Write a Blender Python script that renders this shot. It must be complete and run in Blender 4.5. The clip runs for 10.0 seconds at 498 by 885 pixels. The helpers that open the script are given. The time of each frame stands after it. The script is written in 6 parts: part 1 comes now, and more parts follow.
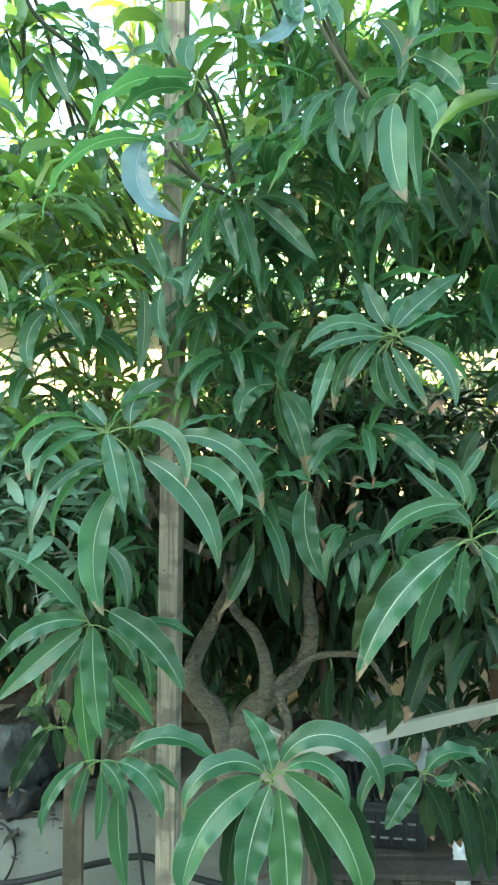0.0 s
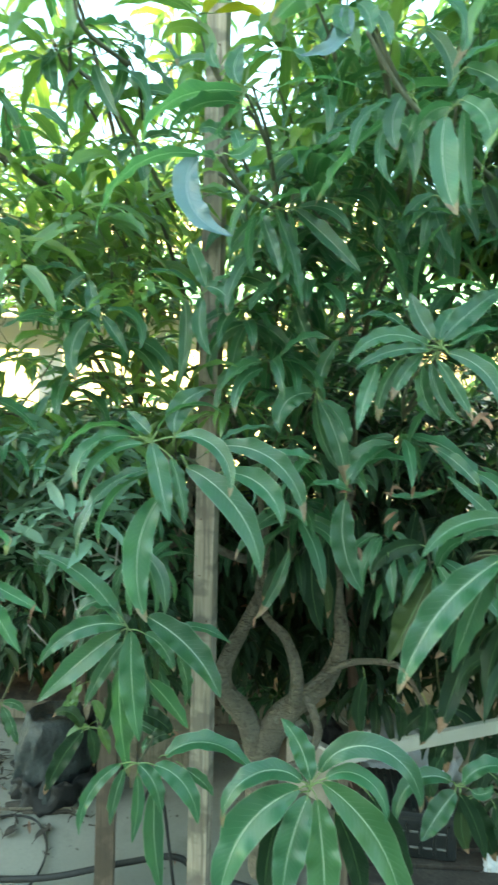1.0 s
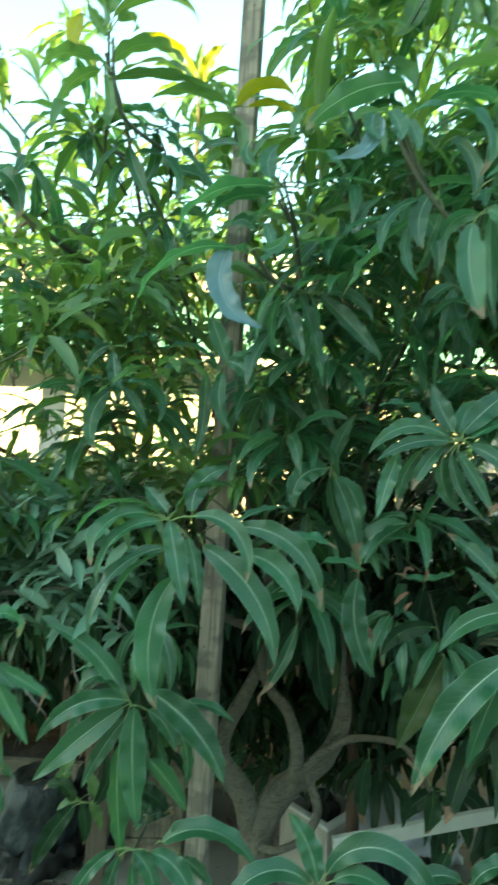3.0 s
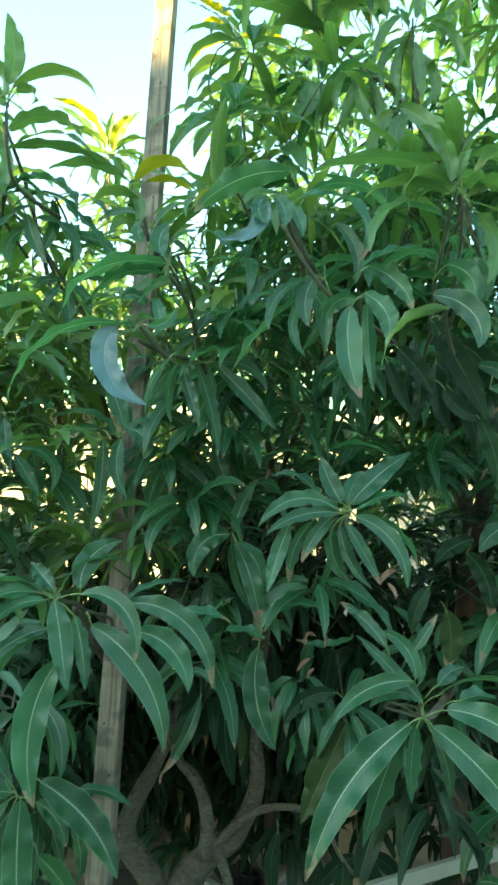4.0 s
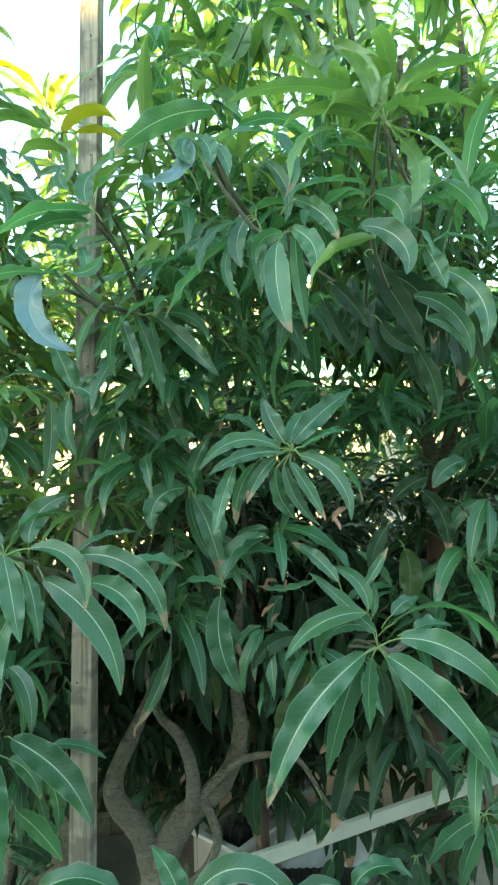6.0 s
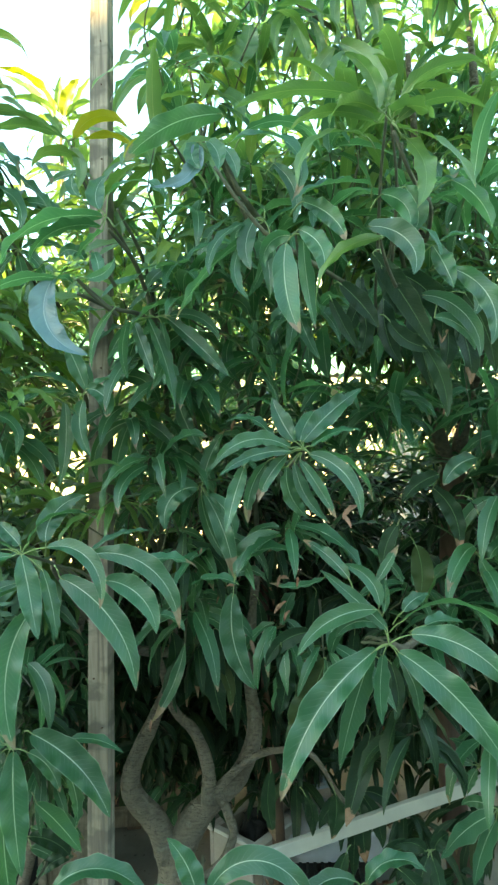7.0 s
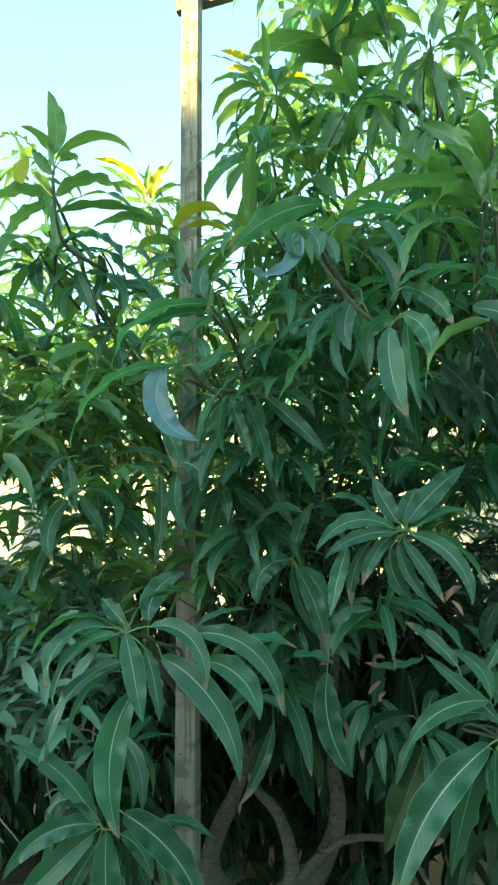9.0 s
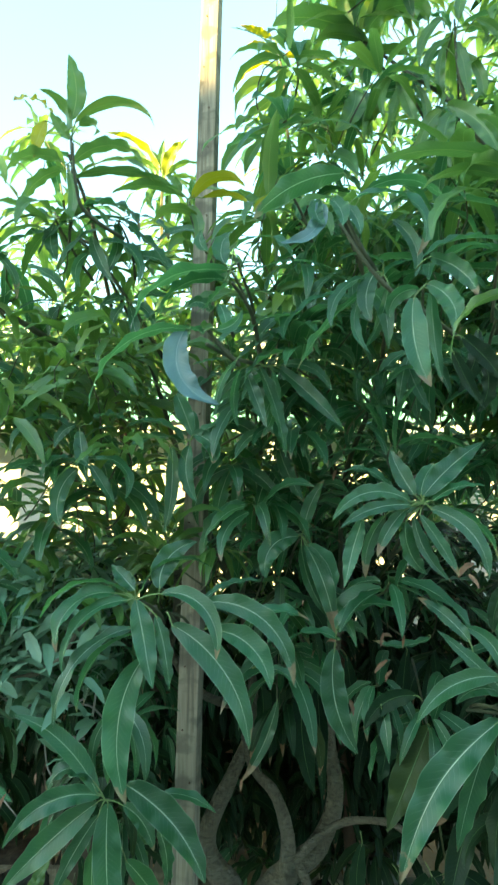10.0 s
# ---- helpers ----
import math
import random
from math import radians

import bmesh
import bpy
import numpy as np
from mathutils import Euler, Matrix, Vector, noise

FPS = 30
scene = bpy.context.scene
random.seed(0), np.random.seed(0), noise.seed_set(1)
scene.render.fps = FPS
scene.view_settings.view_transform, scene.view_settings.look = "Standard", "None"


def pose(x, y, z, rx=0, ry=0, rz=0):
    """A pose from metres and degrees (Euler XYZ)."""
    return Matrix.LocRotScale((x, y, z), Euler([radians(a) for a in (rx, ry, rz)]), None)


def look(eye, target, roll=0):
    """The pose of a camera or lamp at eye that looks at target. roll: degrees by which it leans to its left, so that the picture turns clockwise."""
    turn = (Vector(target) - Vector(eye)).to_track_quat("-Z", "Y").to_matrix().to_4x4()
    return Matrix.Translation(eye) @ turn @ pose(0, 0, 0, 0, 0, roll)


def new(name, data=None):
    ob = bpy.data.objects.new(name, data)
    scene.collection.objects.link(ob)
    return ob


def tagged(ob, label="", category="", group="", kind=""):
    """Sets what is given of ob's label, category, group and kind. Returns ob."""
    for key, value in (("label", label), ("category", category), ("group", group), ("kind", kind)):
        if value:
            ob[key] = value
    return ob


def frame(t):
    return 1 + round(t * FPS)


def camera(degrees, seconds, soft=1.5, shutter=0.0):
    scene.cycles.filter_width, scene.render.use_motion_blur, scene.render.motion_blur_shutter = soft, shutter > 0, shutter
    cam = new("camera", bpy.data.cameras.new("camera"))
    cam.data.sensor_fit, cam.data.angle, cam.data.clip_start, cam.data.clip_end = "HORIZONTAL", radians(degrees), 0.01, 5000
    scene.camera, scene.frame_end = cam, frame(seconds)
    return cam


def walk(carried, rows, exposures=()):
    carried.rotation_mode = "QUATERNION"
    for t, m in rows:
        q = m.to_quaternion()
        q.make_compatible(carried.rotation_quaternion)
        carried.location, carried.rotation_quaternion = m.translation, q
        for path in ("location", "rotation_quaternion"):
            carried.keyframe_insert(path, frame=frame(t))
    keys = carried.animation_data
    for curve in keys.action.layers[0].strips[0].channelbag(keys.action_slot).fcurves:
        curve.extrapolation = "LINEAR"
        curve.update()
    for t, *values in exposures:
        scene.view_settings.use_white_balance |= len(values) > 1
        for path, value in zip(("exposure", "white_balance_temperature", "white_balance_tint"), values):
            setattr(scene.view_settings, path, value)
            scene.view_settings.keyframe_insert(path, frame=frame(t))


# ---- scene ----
cam = camera(47.2, 10.0, soft=2.4, shutter=0.5)
METRES, EYE, TILT, LEAN, TURN = 0.83, 1.6, -0.5, 0.0, 0.0
ROWS = [
    (0.0, 0.0, 0.0, 0.0, -0.0, 0.0, 0.0),
    (0.5, 0.0012, 0.0007, -0.0029, 0.12, -0.15, -0.09),
    (1.0, -0.0566, -0.0088, 0.0294, 2.03, -0.14, -0.67),
    (1.5, -0.16, -0.0159, 0.0619, 5.85, 0.17, -1.67),
    (2.0, -0.2116, -0.0106, 0.0738, 7.17, 0.72, -2.22),
    (2.5, -0.1827, -0.0086, 0.0942, 6.05, 1.85, -2.77),
    (3.0, -0.121, -0.0149, 0.1347, 1.48, 3.8, -2.98),
    (4.5, 0.0214, -0.0222, 0.2318, -6.04, 9.03, -1.39),
    (5.0, 0.0592, -0.0182, 0.1654, -6.54, 7.98, -0.8),
    (5.5, 0.0951, -0.0146, 0.1313, -6.18, 6.58, 1.09),
    (7.0, 0.1146, -0.0437, 0.1343, -3.92, 5.82, 2.16),
    (7.5, 0.045, -0.0383, 0.1592, -1.17, 6.31, 1.77),
    (8.0, 0.0058, -0.0279, 0.1776, 0.43, 7.44, 1.6),
    (8.5, -0.0041, -0.0439, 0.1876, 1.2, 8.73, 1.52),
    (9.0, -0.0081, -0.0593, 0.2228, 1.22, 10.54, 1.48),
    (9.5, -0.0125, -0.0497, 0.1983, 1.1, 10.99, 1.12),
    (10.0, -0.0658, -0.0319, 0.155, 0.36, 10.26, -0.14),
]
walk(cam, [(t, pose(0, 0, EYE, TILT, LEAN, TURN) @ pose(METRES * x, METRES * y, METRES * z, 90 + pitch, roll, yaw)) for t, x, y, z, yaw, pitch, roll in ROWS],
     exposures=[(0.0, 4.09, 9900, -7), (0.7, 4.13, 9900, -7), (1.4, 3.48, 10500, -19), (2.0, 3.02, 10700, -22), (3.0, 3.27, 10000, -18), (4.5, 3.21, 9300, -17), (5.5, 3.79, 9900, -9), (7.0, 3.65, 9900, -9), (7.5, 3.33, 9900, -12), (8.0, 3.16, 9700, -15), (9.0, 3.07, 9050, -20), (9.5, 3.03, 9050, -23), (10.0, 3.25, 9400, -17)])

# ---- world and sun ----
SUN_TO = Vector((-0.62, -0.72, 0.27)).normalized()
world = bpy.data.worlds.new("world")
scene.world = world
world.use_nodes = True
wn = world.node_tree
sky = wn.nodes.new("ShaderNodeTexSky")
sky.sky_type = "NISHITA"
sky.sun_disc = False
sky.sun_elevation = math.asin(SUN_TO.z)
sky.sun_rotation = math.atan2(SUN_TO.x, SUN_TO.y)
sky.air_density, sky.dust_density, sky.ozone_density = 1.0, 0.35, 2.5
wn.nodes["Background"].inputs["Strength"].default_value = 0.15
wn.links.new(sky.outputs["Color"], wn.nodes["Background"].inputs["Color"])
sun_data = bpy.data.lights.new("sun", "SUN")
sun_data.energy, sun_data.angle, sun_data.color = 4.6, radians(0.6), (1.0, 0.74, 0.44)
sun = new("sun", sun_data)
sun.matrix_world = look(SUN_TO * 30, (0, 0, 0))


# ---- materials ----
class Mat:
    """A small node builder round one principled material."""

    def __init__(self, name):
        self.m = bpy.data.materials.new(name)
        self.m.use_nodes = True
        self.t = self.m.node_tree
        self.bsdf = self.t.nodes["Principled BSDF"]
        self.out = self.t.nodes["Material Output"]

    def n(self, kind, **inputs):
        node = self.t.nodes.new(kind)
        for k, v in inputs.items():
            self.put(node.inputs[k.replace("_", " ")], v)
        return node

    def put(self, socket, v):
        if isinstance(v, bpy.types.NodeSocket):
            self.t.links.new(v, socket)
        else:
            socket.default_value = v

    def math(self, op, a, b=0.0, clamp=False):
        node = self.t.nodes.new("ShaderNodeMath")
        node.operation, node.use_clamp = op, clamp
        self.put(node.inputs[0], a)
        self.put(node.inputs[1], b)
        return node.outputs[0]

    def step(self, x, lo, hi, a=0.0, b=1.0):
        node = self.t.nodes.new("ShaderNodeMapRange")
        node.interpolation_type = "SMOOTHSTEP"
        for i, v in enumerate((x, lo, hi, a, b)):
            self.put(node.inputs[i], v)
        return node.outputs[0]

    def mix(self, f, a, b):
        node = self.t.nodes.new("ShaderNodeMix")
        node.data_type = "RGBA"
        self.put(node.inputs[0], f)
        for i, c in ((6, a), (7, b)):
            self.put(node.inputs[i], (*c, 1) if isinstance(c, tuple) and len(c) == 3 else c)
        return node.outputs[2]

    def noise(self, scale, detail=4.0, vec=None, stretch=None):
        node = self.n("ShaderNodeTexNoise", Scale=scale, Detail=detail)
        if vec is None:
            vec = self.n("ShaderNodeTexCoord").outputs["Object"]
        if stretch:
            mp = self.n("ShaderNodeMapping", Vector=vec)
            mp.inputs["Scale"].default_value = stretch
            vec = mp.outputs[0]
        self.put(node.inputs["Vector"], vec)
        return node.outputs["Fac"]

    def bump(self, height, strength, distance=0.01):
        node = self.n("ShaderNodeBump", Height=height, Strength=strength, Distance=distance)
        self.put(self.bsdf.inputs["Normal"], node.outputs[0])

    def done(self, colour, rough, metal=0.0):
        self.put(self.bsdf.inputs["Base Color"], (*colour, 1) if isinstance(colour, tuple) else colour)
        self.put(self.bsdf.inputs["Roughness"], rough)
        self.put(self.bsdf.inputs["Metallic"], metal)
        return self.m


def leaf_material(name, dark, mid, warm, rib, brown_from, through_light, gloss=0.0, sap=(0.12, 0.25, 0.02)):
    k = Mat(name)
    uv = k.n("ShaderNodeUVMap")
    uv.uv_map = "leaf"
    sep = k.n("ShaderNodeSeparateXYZ", Vector=uv.outputs[0])
    u, v = sep.outputs[0], sep.outputs[1]
    side = k.math("MULTIPLY", k.math("ABSOLUTE", k.math("SUBTRACT", u, 0.5)), 2.0)
    rnd = k.math("FRACT", k.math("ADD", k.n("ShaderNodeObjectInfo").outputs["Random"], k.n("ShaderNodeNewGeometry").outputs["Random Per Island"]))
    rnd2 = k.math("FRACT", k.math("MULTIPLY", rnd, 7.31))
    rnd3 = k.math("FRACT", k.math("MULTIPLY", rnd, 23.7))
    coarse, fine = k.noise(14.0, 3.0), k.noise(120.0, 3.0)
    col = k.mix(k.math("ADD", k.math("MULTIPLY", rnd, 0.7), k.math("MULTIPLY", coarse, 0.4), True), dark, mid)
    col = k.mix(k.step(rnd2, 0.80, 1.0, 0.0, 0.42), col, warm)
    # side veins run forward from the midrib
    phase = k.math("ADD", k.math("SUBTRACT", k.math("MULTIPLY", v, 22.0), k.math("MULTIPLY", side, 2.4)), k.math("MULTIPLY", coarse, 1.6))
    wave = k.math("ABSOLUTE", k.math("SUBTRACT", k.math("FRACT", phase), 0.5))
    vein = k.math("MULTIPLY", k.step(wave, 0.075, 0.01), k.step(side, 0.95, 0.2))
    col = k.mix(k.math("MULTIPLY", vein, 0.12), col, rib)
    midrib = k.step(side, k.math("SUBTRACT", 0.054, k.math("MULTIPLY", v, 0.035)), 0.018)
    col = k.mix(k.math("MULTIPLY", midrib, 0.92), col, rib)
    col = k.mix(k.step(side, 0.93, 1.0, 0.0, 0.35), col, rib)
    # dry tips and specks
    edge = k.math("ADD", k.math("ADD", v, k.math("MULTIPLY", side, 0.05)), k.math("MULTIPLY", k.math("SUBTRACT", k.noise(38.0, 4.0), 0.5), 0.34))
    dry = k.math("MULTIPLY", k.step(edge, k.math("ADD", brown_from, k.math("MULTIPLY", rnd3, 0.40)), k.math("ADD", k.math("ADD", brown_from, 0.03), k.math("MULTIPLY", rnd3, 0.40))), 0.9)
    col = k.mix(dry, col, k.mix(fine, (0.12, 0.06, 0.035), (0.42, 0.25, 0.165)))
    col = k.mix(k.step(fine, 0.68, 0.78, 0.0, 0.35), col, warm)
    # the blade is quilted between its side veins
    quilt = k.math("MULTIPLY", k.math("SQRT", k.math("MULTIPLY", wave, 2.0)), k.step(side, 0.0, 0.3))
    relief = k.math("ADD", k.math("MULTIPLY", quilt, 0.26), k.math("MULTIPLY", k.noise(42.0, 2.0), 0.4))
    k.bump(k.math("ADD", k.math("ADD", relief, k.math("MULTIPLY", midrib, 0.5)), k.math("MULTIPLY", fine, 0.25)), 0.42, 0.0035)
    k.bsdf.inputs["Specular IOR Level"].default_value = 0.5 + 0.8 * gloss
    k.bsdf.inputs["Coat Weight"].default_value = max(0.0, gloss * 0.7)
    k.bsdf.inputs["Coat Roughness"].default_value = 0.34
    k.done(col, k.step(coarse, 0.2, 0.8, 0.36, 0.45))
    tr = k.n("ShaderNodeBsdfTranslucent", Color=k.mix(0.65, col, sap))
    mx = k.n("ShaderNodeMixShader")
    mx.inputs[0].default_value = through_light
    k.t.links.new(k.bsdf.outputs[0], mx.inputs[1])
    k.t.links.new(tr.outputs[0], mx.inputs[2])
    k.t.links.new(mx.outputs[0], k.out.inputs[0])
    return k.m


def rough_material(name, a, b, scale, rough, bump=0.4, stretch=None, fine=90.0, dist=0.006):
    k = Mat(name)
    c, f = k.noise(scale, 5.0, stretch=stretch), k.noise(fine, 4.0, stretch=stretch)
    col = k.mix(k.step(c, 0.3, 0.7), a, b)
    col = k.mix(k.math("MULTIPLY", f, 0.35), col, tuple(x * 0.55 for x in a))
    k.bump(k.math("ADD", c, k.math("MULTIPLY", f, 0.5)), bump, dist)
    return k.done(col, rough)


def timber_material(name, a, b, knot):
    k = Mat(name)
    rnd = k.n("ShaderNodeObjectInfo").outputs["Random"]
    grain = k.noise(26.0, 6.0, stretch=(4.0, 4.0, 0.22))
    streak = k.noise(24.0, 5.0, stretch=(2.6, 2.6, 0.16))
    blot = k.noise(9.0, 5.0, stretch=(1.0, 1.0, 1.5))
    band = k.noise(2.2, 2.0, stretch=(0.3, 0.3, 5.0))
    worn = k.noise(1.3, 3.0)
    col = k.mix(k.step(grain, 0.35, 0.65), a, b)
    col = k.mix(k.step(worn, 0.40, 0.62, 0.0, 0.45), col, tuple(x * 0.62 for x in b))
    col = k.mix(k.step(streak, 0.54, 0.64, 0.0, 0.7), col, knot)
    col = k.mix(k.math("MULTIPLY", k.step(blot, 0.49, 0.60), 0.75), col, knot)
    col = k.mix(k.math("MULTIPLY", k.step(band, 0.58, 0.63), k.step(blot, 0.40, 0.55, 0.1, 0.6)), col, tuple(x * 1.3 for x in knot))
    col = k.mix(k.math("MULTIPLY", rnd, 0.25), col, b)
    k.bump(k.math("SUBTRACT", grain, streak), 0.5, 0.003)
    return k.done(col, 0.85)


def plain_material(name, colour, rough, metal=0.0, vary=0.25, scale=12.0):
    k = Mat(name)
    c = k.noise(scale, 5.0)
    col = k.mix(k.step(c, 0.35, 0.7, 0.0, vary), colour, tuple(x * 0.45 for x in colour))
    k.bump(k.noise(scale * 9, 3.0), 0.12, 0.002)
    return k.done(col, k.step(c, 0.3, 0.7, rough * 0.85, min(1.0, rough * 1.15)), metal)


M_LEAF = leaf_material("mango_leaf", (0.008, 0.056, 0.0265), (0.030, 0.150, 0.070), (0.065, 0.185, 0.05), (0.52, 0.70, 0.46), 0.88, 0.43, 0.24, (0.12, 0.33, 0.085))
M_TIPPED = leaf_material("brown_tipped_mango_leaf", (0.008, 0.056, 0.0265), (0.030, 0.150, 0.070), (0.065, 0.185, 0.05), (0.52, 0.70, 0.46), 0.72, 0.43, 0.24, (0.12, 0.33, 0.085))
# darker copy of the mango leaf: crown shade put into the colour
M_SHADED = leaf_material("shaded_mango_leaf", (0.006, 0.023, 0.011), (0.017, 0.047, 0.022), (0.07, 0.09, 0.025), (0.10, 0.19, 0.08), 0.84, 0.20, -0.35, (0.05, 0.12, 0.012))
# young growth, also leaves whose sunlight is put into the colour
M_YOUNG_LIT = leaf_material("young_sunlit_mango_leaf", (0.045, 0.15, 0.040), (0.10, 0.22, 0.055), (0.32, 0.36, 0.03), (0.28, 0.40, 0.14), 0.97, 0.48, 0.4, (0.17, 0.30, 0.05))
M_YELLOW = leaf_material("yellowing_mango_leaf", (0.16, 0.24, 0.03), (0.50, 0.42, 0.02), (0.62, 0.48, 0.02), (0.42, 0.44, 0.10), 0.86, 0.40, 0.2, (0.52, 0.44, 0.02))
# blue sky sheen on a few blades, put into the base colour
M_SKYSHEEN = leaf_material("sky_sheen_mango_leaf", (0.065, 0.150, 0.165), (0.105, 0.20, 0.22), (0.09, 0.18, 0.12), (0.24, 0.35, 0.33), 0.95, 0.25, 0.5, (0.10, 0.25, 0.06))
M_SMALL = leaf_material("shrub_leaf", (0.11, 0.23, 0.165), (0.20, 0.34, 0.25), (0.15, 0.22, 0.07), (0.16, 0.26, 0.15), 1.2, 0.2)


def bark_material(name, a, b, crack):
    k = Mat(name)
    big, mid, fine = k.noise(9.0, 4.0), k.noise(38.0, 5.0), k.noise(170.0, 4.0)
    wrinkle = k.noise(62.0, 4.0, stretch=(0.8, 0.8, 2.2))
    streak = k.noise(70.0, 5.0, stretch=(2.2, 2.2, 0.5))
    lichen = k.noise(24.0, 5.0)
    col = k.mix(k.step(big, 0.3, 0.7), a, b)
    col = k.mix(k.step(mid, 0.35, 0.75, 0.0, 0.35), col, tuple(x * 1.3 for x in b))
    col = k.mix(k.step(lichen, 0.58, 0.68, 0.0, 0.5), col, (0.20, 0.20, 0.165))
    col = k.mix(k.step(wrinkle, 0.47, 0.34, 0.0, 0.42), col, crack)
    col = k.mix(k.step(streak, 0.56, 0.70, 0.0, 0.5), col, crack)
    col = k.mix(k.math("MULTIPLY", fine, 0.35), col, tuple(x * 0.6 for x in a))
    relief = k.math("ADD", k.math("MULTIPLY", k.step(wrinkle, 0.30, 0.60), 1.1), k.math("ADD", k.math("MULTIPLY", mid, 0.6), k.math("MULTIPLY", fine, 0.3)))
    k.bump(k.math("SUBTRACT", relief, k.math("MULTIPLY", streak, 0.6)), 0.75, 0.007)
    return k.done(col, 0.9)


M_BARK = bark_material("grey_brown_bark", (0.128, 0.110, 0.082), (0.178, 0.153, 0.115), (0.055, 0.045, 0.034))


def concrete_material():
    """Dusty yard concrete: pale trowelled patches, damp stains and dark specks of dirt."""
    k = Mat("dusty_concrete")
    big, mid, fine, speck = k.noise(1.1, 4.0), k.noise(4.5, 5.0), k.noise(60.0, 4.0), k.noise(34.0, 3.0)
    col = k.mix(k.step(big, 0.35, 0.65), (0.165, 0.165, 0.136), (0.25, 0.245, 0.205))
    col = k.mix(k.step(mid, 0.52, 0.66, 0.0, 0.45), col, (0.115, 0.11, 0.088))
    col = k.mix(k.step(speck, 0.66, 0.71, 0.0, 0.8), col, (0.045, 0.038, 0.028))
    col = k.mix(k.math("MULTIPLY", fine, 0.35), col, (0.10, 0.10, 0.082))
    k.bump(k.math("ADD", mid, k.math("MULTIPLY", fine, 0.5)), 0.4, 0.006)
    return k.done(col, 0.9)


M_DEAD = rough_material("grey_dead_wood", (0.24, 0.22, 0.20), (0.34, 0.32, 0.29), 40.0, 0.9, 0.4)
M_DARKBARK = rough_material("dark_bark", (0.075, 0.045, 0.032), (0.12, 0.075, 0.05), 18.0, 0.85, 0.8, (1, 1, 0.4), 120.0, 0.006)
M_TWIG = rough_material("green_twig", (0.10, 0.135, 0.055), (0.15, 0.15, 0.08), 30.0, 0.6, 0.4)
M_DARKTWIG = rough_material("olive_brown_twig", (0.055, 0.065, 0.035), (0.10, 0.10, 0.06), 30.0, 0.7, 0.5)
M_PETIOLE = plain_material("pale_leaf_stalk", (0.16, 0.24, 0.085), 0.5)
M_POST = timber_material("weathered_pine", (0.365, 0.312, 0.248), (0.205, 0.17, 0.13), (0.062, 0.054, 0.043))
M_STAKE = timber_material("brown_stake_wood", (0.165, 0.125, 0.088), (0.11, 0.082, 0.06), (0.055, 0.04, 0.028))
M_PALEWOOD = timber_material("pale_board_wood", (0.27, 0.23, 0.175), (0.19, 0.16, 0.115), (0.09, 0.085, 0.06))
M_CONCRETE = concrete_material()
M_SOIL = rough_material("dark_soil", (0.028, 0.024, 0.019), (0.06, 0.048, 0.036), 30.0, 0.95, 0.9)
M_BLACK = rough_material("black_plastic", (0.004, 0.005, 0.005), (0.012, 0.013, 0.013), 16.0, 0.7, 0.7, None, 60.0, 0.012)
M_GREYPLASTIC = rough_material("dusty_grey_film", (0.010, 0.017, 0.018), (0.034, 0.047, 0.048), 11.0, 0.6, 0.8, None, 45.0, 0.02)
M_WHITE = plain_material("white_foam", (0.62, 0.61, 0.57), 0.7, 0, 0.2, 5.0)
M_FOAM = rough_material("stained_foam", (0.34, 0.30, 0.25), (0.43, 0.39, 0.34), 6.0, 0.85, 0.3)
M_BAR = plain_material("pale_painted_metal", (0.37, 0.37, 0.315), 0.55, 0, 0.3, 8.0)
M_PLASTER = rough_material("white_plaster", (0.52, 0.50, 0.46), (0.44, 0.42, 0.385), 1.5, 0.9, 0.2)
M_SUN_BLOCKER = rough_material("cream_plaster", (0.42, 0.385, 0.33), (0.36, 0.33, 0.285), 1.5, 0.9, 0.2)
M_DARKWOOD = timber_material("dark_wet_wood", (0.055, 0.047, 0.039), (0.035, 0.030, 0.025), (0.02, 0.016, 0.013))
M_PINK = rough_material("pink_plaster", (0.62, 0.40, 0.34), (0.55, 0.36, 0.31), 2.0, 0.9, 0.2)
M_TEAL = plain_material("teal_sheet_metal", (0.15, 0.38, 0.33), 0.45, 0, 0.2, 2.0)
M_GUTTER = plain_material("grey_gutter_metal", (0.52, 0.55, 0.54), 0.5)
M_CRATE = plain_material("slate_plastic", (0.014, 0.018, 0.020), 0.45, 0, 0.35, 6.0)
M_SLOT = plain_material("scuffed_grey_plastic", (0.16, 0.17, 0.17), 0.55)
M_BOARD = plain_material("dark_board", (0.05, 0.045, 0.05), 0.6)
M_BLUERIM = plain_material("pale_blue_plastic", (0.34, 0.44, 0.52), 0.45)
M_NAIL = plain_material("rusty_nail", (0.10, 0.055, 0.035), 0.6, 0.6)
M_DRY = rough_material("dry_brown_leaf", (0.125, 0.062, 0.037), (0.27, 0.15, 0.095), 40.0, 0.8, 0.5)
M_BAG = plain_material("white_plastic_film", (0.52, 0.54, 0.56), 0.35, 0, 0.25, 9.0)


def vine_material():
    k = Mat("mottled_vine_leaf")
    big, fine, dust = k.noise(22.0, 4.0), k.noise(70.0, 3.0), k.noise(170.0, 2.0)
    col = k.mix(k.step(big, 0.3, 0.7), (0.010, 0.034, 0.006), (0.022, 0.062, 0.012))
    col = k.mix(k.math("MULTIPLY", fine, 0.35), col, (0.035, 0.07, 0.02))
    col = k.mix(k.step(dust, 0.70, 0.76, 0.0, 0.8), col, (0.42, 0.50, 0.30))
    k.bump(k.math("ADD", big, k.math("MULTIPLY", fine, 0.5)), 0.5, 0.006)
    k.bsdf.inputs["Specular IOR Level"].default_value = 0.2
    return k.done(col, 0.75)


M_VINE = vine_material()


